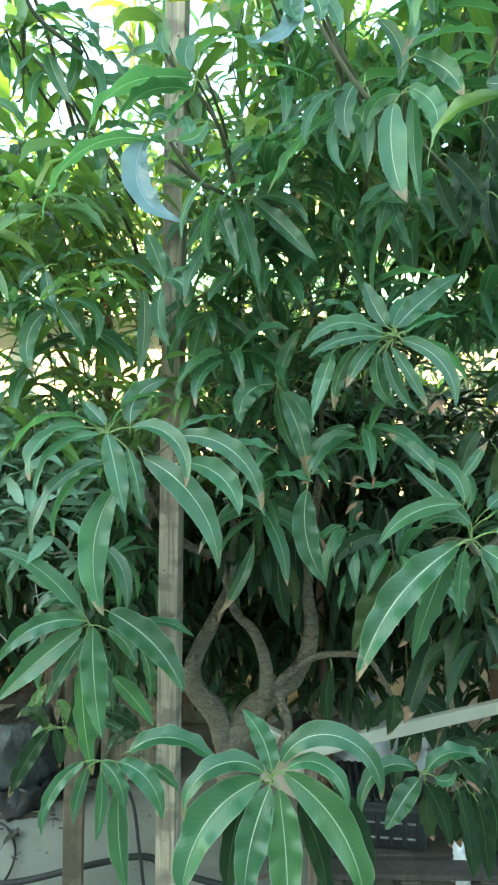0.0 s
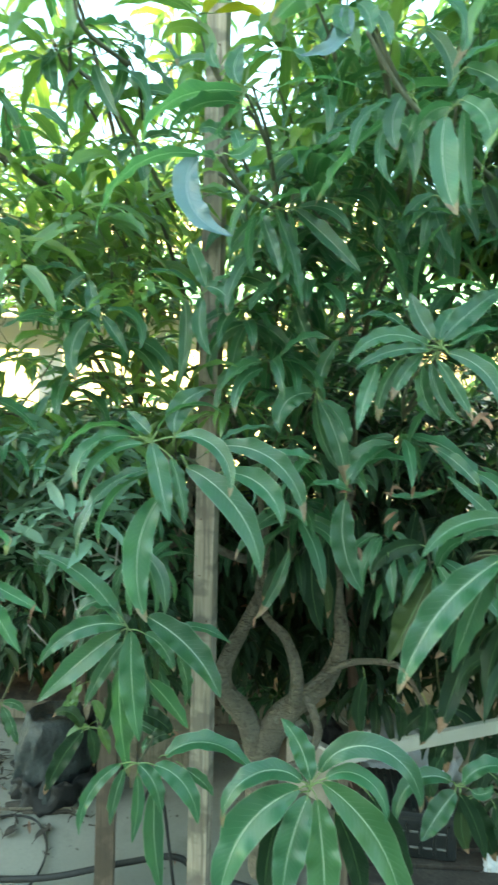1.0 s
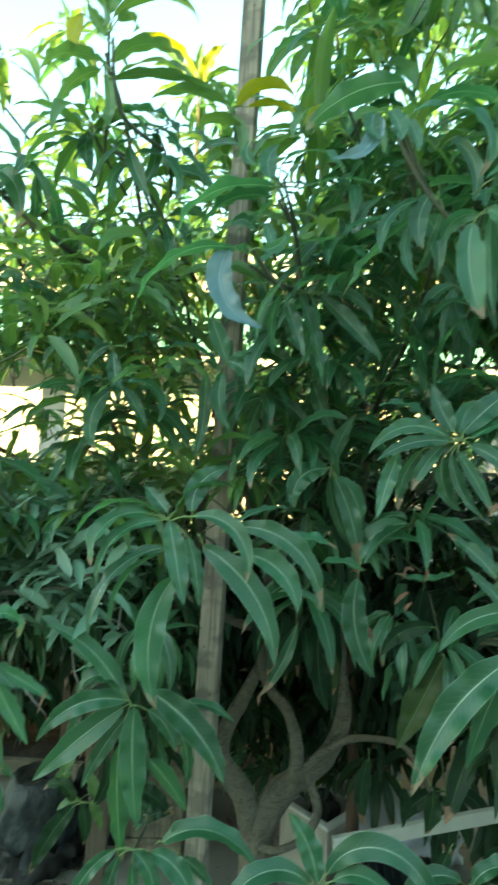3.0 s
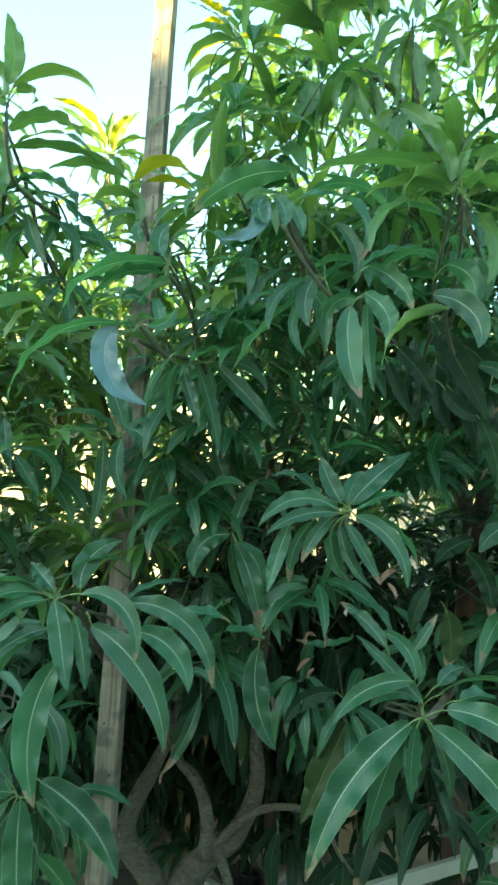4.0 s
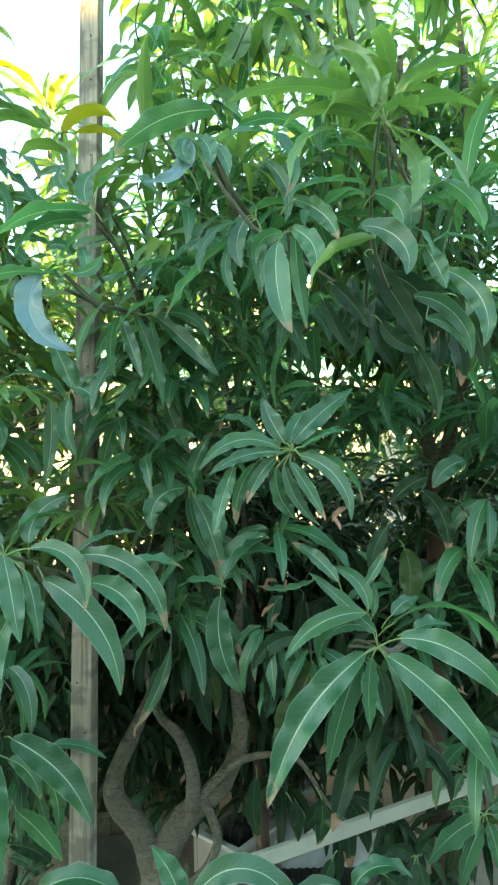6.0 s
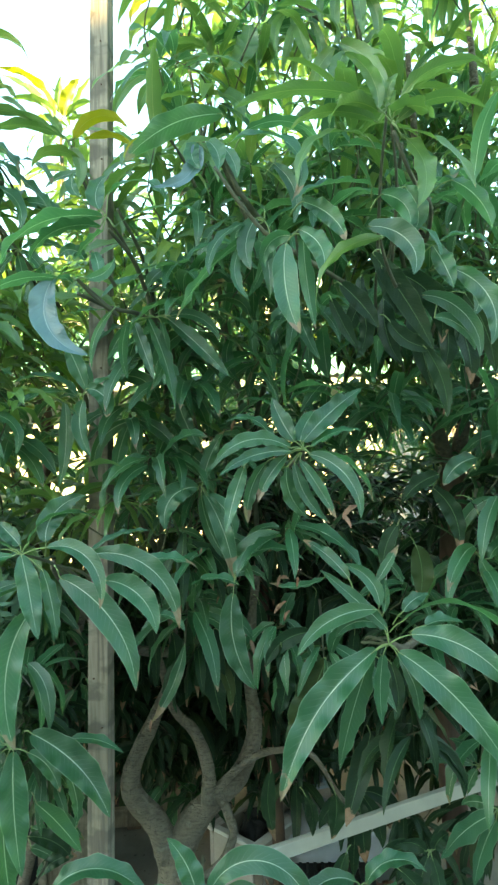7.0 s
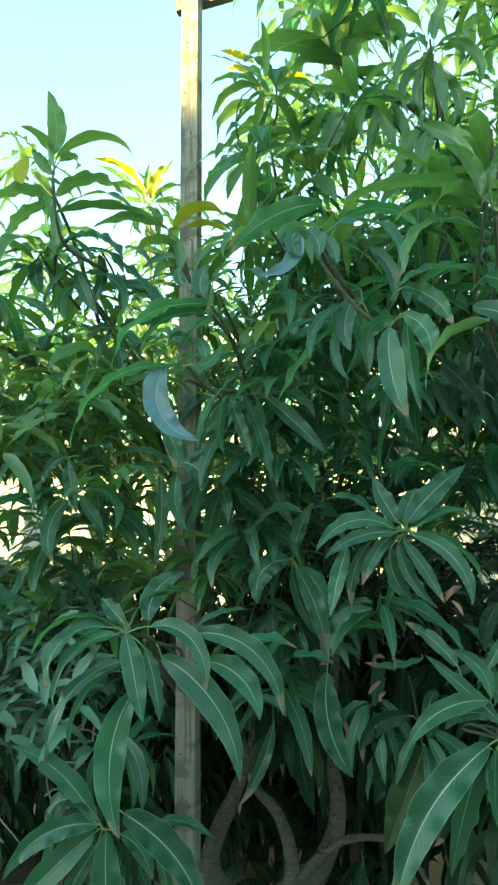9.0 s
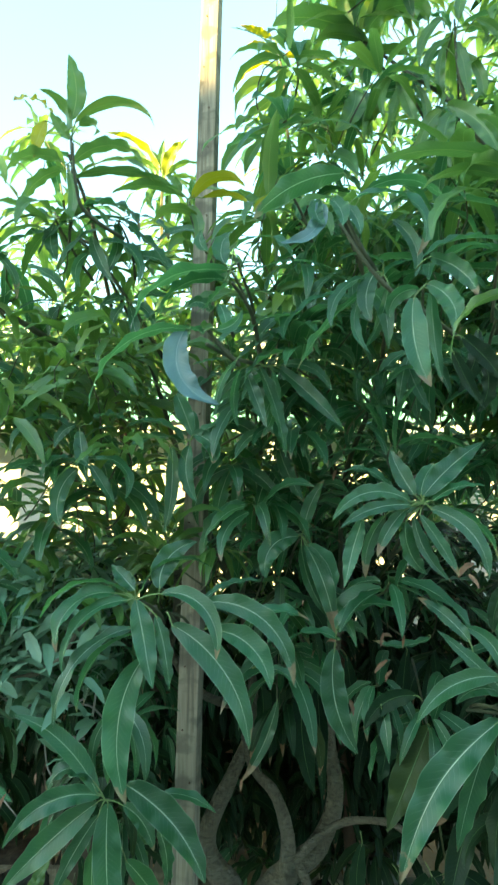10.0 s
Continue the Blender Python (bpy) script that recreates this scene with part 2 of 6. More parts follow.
# ---- mesh helpers ----
def mesh_of(name, verts, faces, uvs=None, material=None, smooth=True):
    me = bpy.data.meshes.new(name)
    me.from_pydata([tuple(v) for v in verts], [], [tuple(f) for f in faces])
    if uvs is not None:
        layer = me.uv_layers.new(name="leaf")
        idx = np.zeros(len(me.loops), dtype=np.int32)
        me.loops.foreach_get("vertex_index", idx)
        layer.data.foreach_set("uv", np.asarray(uvs, dtype=np.float32)[idx].ravel())
    if smooth:
        me.polygons.foreach_set("use_smooth", [True] * len(me.polygons))
    if material:
        me.materials.append(material)
    me.update()
    return me


def hang(name, me, parent, label="", at=None):
    ob = new(name, me)
    ob.parent = parent
    if at is not None:
        ob.matrix_basis = at
    if label:
        tagged(ob, label)
    return ob


def part(name, bm, material, parent, label="", smooth=False):
    me = bpy.data.meshes.new(name)
    bm.to_mesh(me)
    bm.free()
    me.materials.append(material)
    if smooth:
        me.polygons.foreach_set("use_smooth", [True] * len(me.polygons))
    return hang(name, me, parent, label)


def box(size, at=(0, 0, 0), turn=(0, 0, 0), bevel=0.004, cuts=0, wear=0.0, seed=1):
    """A bevelled board or block, its middle at the place given."""
    bm = bmesh.new()
    bmesh.ops.create_cube(bm, size=1.0)
    bmesh.ops.scale(bm, vec=size, verts=bm.verts)
    if bevel:
        bmesh.ops.bevel(bm, geom=list(bm.edges), offset=bevel, segments=2, affect="EDGES", profile=0.6)
    if cuts:
        long = max(range(3), key=lambda i: size[i])
        es = [e for e in bm.edges if abs((e.verts[0].co - e.verts[1].co)[long]) > size[long] * 0.6]
        bmesh.ops.subdivide_edges(bm, edges=es, cuts=cuts, use_grid_fill=True)
    if wear:
        for v in bm.verts:
            v.co += noise.noise_vector(v.co * 9 + Vector((seed, 0, 0))) * wear
    bmesh.ops.transform(bm, matrix=pose(*at, *turn), verts=bm.verts)
    return bm


def smooth_line(points, steps=5):
    pts = [Vector(p) for p in points]
    ext = [pts[0] * 2 - pts[1]] + pts + [pts[-1] * 2 - pts[-2]]
    res = []
    for i in range(1, len(ext) - 2):
        a, b, c, d = ext[i - 1:i + 3]
        for s in range(steps):
            t = s / steps
            res.append(0.5 * ((2 * b) + (c - a) * t + (2 * a - 5 * b + 4 * c - d) * t * t + (3 * b - a - 3 * c + d) * t ** 3))
    return res + [pts[-1]]


def tube_geo(points, r0, r1, sides=8, steps=5, lumps=0.0, power=1.0):
    line = smooth_line(points, steps)
    verts, faces = [], []
    a = None
    for i, p in enumerate(line):
        tan = (line[min(i + 1, len(line) - 1)] - line[max(i - 1, 0)]).normalized()
        if a is None:
            a = tan.cross(Vector((0.31, 0.17, 0.93)))
            if a.length < 0.2:
                a = tan.cross(Vector((1, 0, 0)))
        else:
            a = a - tan * a.dot(tan)
        a.normalize()
        b = tan.cross(a)
        f = (i / (len(line) - 1)) ** power
        r = r0 + (r1 - r0) * f
        for s in range(sides):
            ang = 2 * math.pi * s / sides
            d = a * math.cos(ang) + b * math.sin(ang)
            q = p + d * r
            if lumps:
                q += d * noise.noise(q * 14) * lumps * r + d * noise.noise(q * 38) * lumps * 0.4 * r
            verts.append(q)
    for i in range(len(line) - 1):
        for s in range(sides):
            t = (s + 1) % sides
            faces.append((i * sides + s, i * sides + t, (i + 1) * sides + t, (i + 1) * sides + s))
    faces.append(tuple(range(sides - 1, -1, -1)))
    n = (len(line) - 1) * sides
    faces.append(tuple(range(n, n + sides)))
    return verts, faces


def tube(name, points, r0, r1, material, parent, label="", sides=8, steps=5, lumps=0.0, power=1.0):
    v, f = tube_geo(points, r0, r1, sides, steps, lumps, power)
    return hang(name, mesh_of(name, v, f, None, material), parent, label)


def root_empty(name, at, label, category, group="", kind=""):
    ob = new(name)
    ob.location = at
    tagged(ob, label, category, group, kind)
    return ob


def keep_place(parent):
    """Children are made in world places; hold them there under their thing."""
    inv = Matrix.Translation(-parent.location)
    for c in parent.children:
        c.matrix_parent_inverse = inv


def leaf_blade(base, az, el, length, bend, psi, width, roll, rng, along=10, across=4, off=0):
    """A lance-shaped leaf. Its midrib is an arc about the heading az and the rise el, bent by so many degrees towards psi (0: it sags,
    90: it sweeps to the side); roll turns the blade about the midrib. The blade is folded a little, its margin wavy and its tip drawn out."""
    a, e, b, ps, ro = (radians(q) for q in (az, el, bend, psi, roll))
    c = Vector((math.cos(e) * math.cos(a), math.cos(e) * math.sin(a), math.sin(e)))
    u = Vector((-math.sin(e) * math.cos(a), -math.sin(e) * math.sin(a), math.cos(e)))
    side = c.cross(u)
    w_dir = u * math.cos(ps) + side * math.sin(ps)
    guide = u * math.cos(ro) + side * math.sin(ro)
    twist, drift = rng.uniform(-0.55, 0.55), rng.uniform(-0.06, 0.06)
    fold, wav, ph = rng.uniform(0.14, 0.46), rng.uniform(0.05, 0.13), rng.uniform(0, 6)
    waves, lop = rng.uniform(14, 27), rng.uniform(-0.08, 0.08)
    full, tail = rng.uniform(0.52, 0.72), rng.uniform(0.25, 0.5)
    p = Vector(base)
    verts, uvs, faces = [], [], []
    for i in range(along + 1):
        v = i / along
        ang = b * (0.5 - v)
        tan = c * math.cos(ang) + w_dir * math.sin(ang) + side * (drift * math.sin(7 * v + ph))
        tan.normalize()
        if i:
            p = p + tan * (length / along)
        g = guide - tan * guide.dot(tan)
        g.normalize()
        n = g * math.cos(twist * (v - 0.35)) + tan.cross(g) * math.sin(twist * (v - 0.35))
        s = tan.cross(n)
        w = width * 0.475 * max(0.03, math.sin(math.pi * min(1.0, 0.02 + 0.98 * v ** 0.86))) ** full * (1 - tail * v ** 4)
        if v == 1.0:
            w = width * 0.012
        for j in range(across + 1):
            q = j / across * 2 - 1
            ripple = math.sin(waves * v + ph + (1.7 if q > 0 else 0)) + 0.35 * math.sin(waves * 1.9 * v + ph * 2 + (0.9 if q > 0 else 0))
            lift = fold * abs(q) * w + wav * width * ripple * abs(q) ** 2 * min(1.0, w / (width * 0.3))
            edge = q * w * (1 + lop * q + 0.028 * ripple * abs(q))
            verts.append(p + s * edge + n * lift)
            uvs.append((j / across, v))
    for i in range(along):
        for j in range(across):
            q = off + i * (across + 1) + j
            faces.append((q, q + 1, q + across + 2, q + across + 1))
    return verts, faces, uvs


def leaf_geo(base, az, el, length, bend, width, face, rng, along=10, across=4, off=0):
    """A sagging leaf whose blade looks between straight up (face 0) and out of the crown (face 1)."""
    a, e = radians(az), radians(el)
    c = Vector((math.cos(e) * math.cos(a), math.cos(e) * math.sin(a), math.sin(e)))
    u = Vector((-math.sin(e) * math.cos(a), -math.sin(e) * math.sin(a), math.cos(e)))
    guide = Vector((rng.uniform(-0.5, 0.5), -face, 1.05 - face + rng.uniform(0, 0.35)))
    roll = math.degrees(math.atan2(guide.dot(c.cross(u)), guide.dot(u)))
    psi = rng.gauss(0, 9)
    return leaf_blade(base, az, el, length, bend, psi, width, roll, rng, along, across, off)

# ---- ground and the buildings round the yard ----
def ground_sheet():
    bm = bmesh.new()
    n = 60
    rows = []
    for j in range(n + 1):
        fy = (j / n * 2 - 1)
        row = []
        for i in range(n + 1):
            fx = (i / n * 2 - 1)
            x, y = 60 * fx ** 3 + 3 * fx, 60 * fy ** 3 + 3 * fy + 2
            z = noise.noise(Vector((x * 1.3, y * 1.3, 0))) * 0.012
            row.append(bm.verts.new((x, y, z)))
        rows.append(row)
    for j in range(n):
        for i in range(n):
            bm.faces.new((rows[j][i], rows[j][i + 1], rows[j + 1][i + 1], rows[j + 1][i]))
    ob = part("ground", bm, M_CONCRETE, None, smooth=True)
    return tagged(ob, "dusty pale concrete yard with dirt and litter", "ground", kind="structure")


ground = ground_sheet()


def soil_bed():
    """A strip of uneven dark soil under the trees beyond the rail."""
    bm = bmesh.new()
    nx, ny = 90, 44
    rows = []
    for j in range(ny + 1):
        row = []
        for i in range(nx + 1):
            u, v = i / nx, j / ny
            rim = min(1.0, 9 * min(u, 1 - u, v, 1 - v))
            p = Vector((-3.4 + 3.15 * u, 3.17 + 1.7 * v, 0))
            p.z = -0.03 + rim * (0.075 + 0.03 * noise.noise(p * 3.1) + 0.022 * noise.noise(p * 11))
            row.append(bm.verts.new(p))
        rows.append(row)
    for j in range(ny):
        for i in range(nx):
            bm.faces.new((rows[j][i], rows[j][i + 1], rows[j + 1][i + 1], rows[j + 1][i]))
    return tagged(part("soil_bed", bm, M_SOIL, None, smooth=True), "dark crumbly soil bed behind the timber rail", "soil", kind="structure")


soil_bed()

# the neighbour's low building beyond the trees: plaster wall, teal awning, gutter
wall_north = tagged(part("wall_north", box((26, 0.25, 4.1), (2, 6.6, 2.05), bevel=0.01), M_PLASTER, None), "sunlit white plaster wall behind the trees", "wall", kind="structure")
awning = root_empty("awning", (-1, 6.0, 2.9), "teal corrugated sheet awning along the white wall", "awning", kind="structure")


def corrugated(x0, x1, y0, z0, y1, z1, pitch=0.09):
    n = int((x1 - x0) / pitch * 4)
    verts, faces = [], []
    for i in range(n + 1):
        x = x0 + (x1 - x0) * i / n
        w = 0.014 * math.sin(i * math.pi / 2)
        verts += [(x, y0, z0 + w), (x, y1, z1 + w), (x, y0, z0 + w - 0.004), (x, y1, z1 + w - 0.004)]
    for i in range(n):
        q = i * 4
        faces += [(q, q + 4, q + 5, q + 1), (q + 2, q + 3, q + 7, q + 6), (q, q + 2, q + 6, q + 4), (q + 1, q + 5, q + 7, q + 3)]
    return verts, faces


v, f = corrugated(-9, 9, 5.75, 2.95, 6.45, 3.70)
hang("sheet", mesh_of("sheet", v, f, None, M_TEAL, smooth=False), awning)
for x in (-6.0, -3.1, 0.1, 3.1, 6.0):
    part("column", box((0.16, 0.16, 2.83), (x, 5.86, 1.415), bevel=0.012), M_PLASTER, awning)
part("beam", box((18, 0.08, 0.08), (0, 5.86, 2.88), bevel=0.006), M_GUTTER, awning)
keep_place(awning)
gutter = tagged(part("gutter", box((26, 0.16, 0.14), (2, 6.40, 4.17), bevel=0.03), M_GUTTER, None), "pale grey metal gutter along the roof edge", "gutter", kind="structure")
tagged(part("wall_low", box((3.2, 0.14, 0.5), (2.0, 4.95, 0.25), bevel=0.01), M_PINK, None), "low pink plaster garden wall", "wall", kind="structure")
# unseen wall added behind the viewer to shade the yard
sun_blocker = tagged(part("sun_blocker", box((43.8, 0.4, 9.1), (8.1, -14.0, 4.55), bevel=0.01), M_SUN_BLOCKER, None), "unseen plain cream plaster wall, added to block low sun", "wall", kind="structure")
# lower unseen stretch, added so that sun reaches the left-hand crown
sun_blocker_low = tagged(part("sun_blocker_low", box((50, 0.4, 8.5), (-38.82, -14.0, 4.25), bevel=0.01), M_SUN_BLOCKER, None), "unseen lower plain cream plaster wall, added to let sun in on the left", "wall", kind="structure")
wall_east = tagged(part("wall_east", box((0.25, 14, 2.2), (9.5, 2, 1.1), bevel=0.01), M_PLASTER, None), "plain plaster boundary wall", "wall", kind="structure")


# ---- timber post with a dark board on top ----
def timber_post():
    root = root_empty("timber_post", (-0.248, 1.69, 0), "tall weathered pine post with nail holes", "post")
    lean = pose(-0.248, 1.69, 0, 0.0, 0.83, -15)
    bm = box((0.061, 0.045, 3.78), (0, 0, 1.89), bevel=0.003, cuts=26, wear=0.0012)
    bmesh.ops.transform(bm, matrix=lean, verts=bm.verts)
    shaft = part("shaft", bm, M_POST, root)
    for i in range(17):
        z = 0.7 + i * 0.175 + random.uniform(-0.05, 0.05)
        bm = bmesh.new()
        bmesh.ops.create_cone(bm, segments=8, radius1=0.0028, radius2=0.002, depth=0.006, cap_ends=True)
        bmesh.ops.transform(bm, matrix=lean @ pose(random.choice((-0.012, 0.01, 0.014)) + random.uniform(-0.004, 0.004), -0.0235, z, 90, 0, 0), verts=bm.verts)
        part("nail", bm, M_NAIL, shaft)
    bm = box((0.215, 0.03, 0.07), (0.03, 0.045, 3.745), bevel=0.005)
    bmesh.ops.transform(bm, matrix=lean, verts=bm.verts)
    part("cross_board", bm, M_BOARD, root, "dark board nailed across the top")
    inv = Matrix.Translation(-root.location)
    for c in root.children:
        c.matrix_parent_inverse = inv
    return root


timber_post()


# ---- trees ----
trees = {
    "main": root_empty("mango_tree", (-0.05, 2.1, 0), "mango tree with a forked grey trunk and long drooping leaves", "tree", "mango trees"),
    "left": root_empty("mango_tree", (-0.85, 2.75, 0), "slender mango tree with yellowing upper leaves", "tree", "mango trees"),
    "right": root_empty("mango_tree", (1.0, 2.2, 0), "dense mango tree with a brown trunk and dark hanging leaves", "tree", "mango trees"),
}
rng = random.Random(7)


def tree_for(x):
    return trees["left" if x < -0.48 else "right" if x > 0.42 else "main"]


def limb(key, points, r0, r1, name="branch", material=None, sides=10, lumps=0.16):
    return tube(name, points, r0, r1, material or M_BARK, trees[key], sides=sides, steps=6, lumps=lumps)


limb("main", [(-0.03, 2.12, -0.05), (-0.04, 2.10, 0.18), (-0.06, 2.09, 0.34), (-0.055, 2.09, 0.46), (0.0, 2.08, 0.58), (0.07, 2.08, 0.65), (0.17, 2.10, 0.72), (0.235, 2.14, 0.86), (0.225, 2.2, 1.08), (0.28, 2.2, 1.5)], 0.078, 0.014, "trunk", sides=16)
limb("main", [(-0.055, 2.10, 0.34), (-0.08, 2.09, 0.48), (-0.135, 2.08, 0.61), (-0.205, 2.07, 0.70), (-0.195, 2.07, 0.80), (-0.12, 2.07, 0.95), (-0.05, 2.12, 1.15), (-0.10, 2.15, 1.55)], 0.054, 0.012, sides=14)
limb("main", [(0.05, 2.05, 0.66), (0.15, 2.04, 0.76), (0.25, 2.03, 0.82), (0.36, 1.97, 0.848), (0.423, 1.943, 0.828), (0.50, 1.942, 0.702), (0.578, 1.942, 0.621)], 0.016, 0.005)
limb("main", [(0.06, 2.05, 0.66), (0.06, 2.04, 0.78), (0.02, 2.04, 0.90), (-0.06, 2.08, 0.98), (-0.1, 2.0, 1.2)], 0.027, 0.011)
limb("main", [(0.09, 2.05, 0.70), (0.125, 2.035, 0.63), (0.14, 2.03, 0.56), (0.10, 2.03, 0.48), (0.02, 2.02, 0.44), (-0.05, 2.04, 0.43)], 0.017, 0.012)
limb("main", [(-0.10, 2.15, 1.5), (-0.04, 1.9, 1.85), (-0.03, 1.6, 2.12), (-0.05, 1.38, 2.3), (-0.09, 1.2, 2.36)], 0.010, 0.0032, material=M_DARKTWIG)
limb("main", [(0.28, 2.2, 1.45), (0.25, 1.9, 1.9), (0.30, 1.6, 2.15), (0.27, 1.3, 2.28), (0.19, 1.16, 2.36)], 0.010, 0.0032, material=M_DARKTWIG)
limb("main", [(0.25, 1.95, 1.85), (0.16, 2.0, 2.4), (0.12, 1.9, 2.9), (0.04, 1.78, 3.35)], 0.012, 0.004, material=M_DARKTWIG)
limb("main", [(-0.10, 2.15, 1.5), (-0.3, 2.1, 1.95), (-0.42, 1.9, 2.35), (-0.48, 1.5, 2.5)], 0.012, 0.004, material=M_DARKTWIG)
limb("main", [(-0.05, 2.12, 1.15), (-0.22, 1.9, 1.25), (-0.32, 1.6, 1.5), (-0.29, 1.4, 1.57)], 0.018, 0.006)
limb("left", [(-0.86, 2.75, -0.05), (-0.80, 2.78, 0.9), (-0.73, 2.80, 1.6), (-0.68, 2.8, 2.1), (-0.78, 2.6, 2.7)], 0.045, 0.016, "trunk", M_DARKBARK, 12)
limb("left", [(-0.72, 2.8, 1.7), (-0.95, 2.4, 2.2), (-1.05, 2.0, 2.5), (-0.80, 1.75, 2.55)], 0.012, 0.005)
limb("left", [(-0.74, 2.8, 1.5), (-1.15, 2.3, 1.75), (-1.5, 2.1, 1.95)], 0.014, 0.007)
limb("left", [(-0.70, 2.8, 2.0), (-0.60, 2.2, 2.45), (-0.54, 1.6, 2.65), (-0.55, 1.35, 2.75)], 0.011, 0.004)
limb("left", [(-0.76, 2.5, -0.02), (-0.58, 2.3, 0.55), (-0.44, 2.07, 1.0), (-0.38, 2.03, 1.25), (-0.32, 2.0, 1.45), (-0.30, 1.9, 1.7)], 0.024, 0.013)
limb("right", [(1.0, 2.2, -0.05), (0.99, 2.2, 0.9), (1.02, 2.12, 1.5), (1.03, 2.1, 1.78)], 0.05, 0.046, "trunk", M_DARKBARK, 14)
limb("right", [(1.03, 2.1, 1.74), (0.97, 2.08, 1.95), (0.94, 2.06, 2.15), (0.85, 1.8, 2.6), (0.72, 1.5, 3.0)], 0.032, 0.008)
limb("right", [(1.03, 2.1, 1.74), (1.10, 2.1, 2.0), (1.13, 2.0, 2.3), (1.05, 1.75, 3.0), (1.0, 1.68, 3.5)], 0.032, 0.008)
limb("right", [(0.94, 2.06, 2.15), (0.75, 1.7, 2.35), (0.62, 1.4, 2.46), (0.57, 1.2, 2.52)], 0.010, 0.004, material=M_DARKTWIG)
limb("right", [(1.02, 2.12, 1.4), (0.85, 1.8, 1.35), (0.62, 1.5, 1.30), (0.50, 1.3, 1.36)], 0.018, 0.007)
limb("right", [(0.33, 2.44, 0.0), (0.335, 2.44, 0.4), (0.31, 2.45, 0.95), (0.33, 2.5, 1.6)], 0.030, 0.020, "stem", M_DARKBARK)

limb("main", [(-0.147, 1.055, 2.113), (-0.104, 1.155, 2.119), (-0.028, 1.355, 2.147), (0.013, 1.504, 2.054)], 0.0036, 0.006, "twig", M_DARKTWIG, 7)
limb("main", [(-0.099, 1.126, 2.277), (-0.061, 1.206, 2.248), (-0.043, 1.305, 2.212), (-0.028, 1.365, 2.151)], 0.004, 0.007, "twig", M_DARKTWIG, 7)
limb("main", [(0.125, 1.067, 2.380), (0.177, 1.096, 2.316), (0.235, 1.116, 2.257), (0.309, 1.156, 2.230), (0.467, 1.356, 2.236)], 0.0036, 0.0062, "twig", M_DARKTWIG, 7)
limb("right", [(0.261, 1.476, 3.242), (0.403, 1.471, 3.113), (0.524, 1.454, 2.992), (0.636, 1.416, 2.756)], 0.004, 0.009, "twig", M_DARKTWIG, 7)
limb("right", [(0.541, 1.429, 3.251), (0.548, 1.449, 3.135), (0.566, 1.454, 2.995)], 0.003, 0.006, "twig", M_DARKTWIG, 7)
limb("main", [(0.122, 1.361, 2.731), (0.108, 1.385, 2.653), (0.078, 1.453, 2.609)], 0.004, 0.006, "twig", M_DARKTWIG, 7)
limb("main", [(0.143, 1.110, 2.431), (0.180, 1.124, 2.356), (0.241, 1.203, 2.316)], 0.004, 0.007, "twig", M_DARKTWIG, 7)
limb("left", [(-1.333, 1.655, 2.871), (-1.223, 1.669, 2.786), (-1.048, 1.672, 2.621), (-0.821, 1.671, 2.431), (-0.646, 1.845, 2.346)], 0.006, 0.011, "twig", M_DARKTWIG, 7)
limb("left", [(-0.640, 1.509, 2.678), (-0.566, 1.509, 2.596), (-0.499, 1.508, 2.532), (-0.416, 1.527, 2.412), (-0.339, 1.707, 2.300)], 0.0035, 0.007, "twig", M_DARKTWIG, 7)
limb("left", [(-0.657, 1.589, 2.825), (-0.630, 1.593, 2.712), (-0.593, 1.608, 2.654), (-0.552, 1.654, 2.654)], 0.003, 0.006, "twig", M_DARKTWIG, 7)
limb("left", [(-1.350, 1.808, 1.883), (-1.131, 1.786, 1.800), (-0.940, 1.810, 1.694), (-0.763, 1.933, 1.684)], 0.01, 0.013, "twig", M_DARKTWIG, 7)
limb("left", [(-0.473, 1.155, 2.637), (-0.472, 1.189, 2.557), (-0.460, 1.239, 2.511), (-0.391, 1.343, 2.501)], 0.003, 0.006, "twig", M_DARKTWIG, 7)
limb("right", [(0.472, 0.984, 2.405), (0.499, 1.006, 2.356), (0.533, 1.045, 2.333), (0.62, 1.18, 2.35), (0.70, 1.42, 2.38), (0.80, 1.72, 2.56), (0.85, 1.80, 2.60)], 0.0035, 0.007, "twig", M_DARKTWIG, 7)


def spray(young, hub, back, leaves):
    """One shoot: its twig, and its leaves one by one (stalk end in cm from the hub, heading, rise, length, bend, width, facing)."""
    tree = tree_for(hub[0])
    h = Vector(hub)
    b = Vector(back)
    side = Vector((rng.uniform(-0.2, 0.2), 0, rng.uniform(-0.05, 0.2))) * b.length * 0.4
    tube("twig", [h, h + b * 0.35 + side, h + b * 0.7 + side, h + b], 0.0032, 0.0048, M_TWIG, tree, sides=6, steps=4)
    for dx, dy, dz, az, el, length, bend, width, face in leaves:
        base = h + Vector((dx, dy, dz)) * 0.01
        v, f, uv = leaf_geo(base, az, el, length * 0.01, bend, width * 0.0080, face, rng, 18, 4)
        lf = hang("leaf", mesh_of("leaf", v, f, uv, (M_LEAF, M_YOUNG_LIT, M_SHADED)[young]), tree)
        stalk(h, base, Vector(v[2 + 5]), lf)


def stalk(h, base, first, lf):
    """The stalk of a leaf, from its twig to the foot of the blade."""
    root = h
    if (base - h).length > 0.055:
        root = base + (base - first).normalized() * 0.02 + Vector((0, 0.03, -0.008)) + (h - base).normalized() * 0.012
    mid = (root + base) * 0.5 + Vector((0, 0, 0.004))
    tube("leaf_stalk", [root, mid, base, first], 0.0018, 0.0012, M_PETIOLE, lf, sides=5, steps=2)


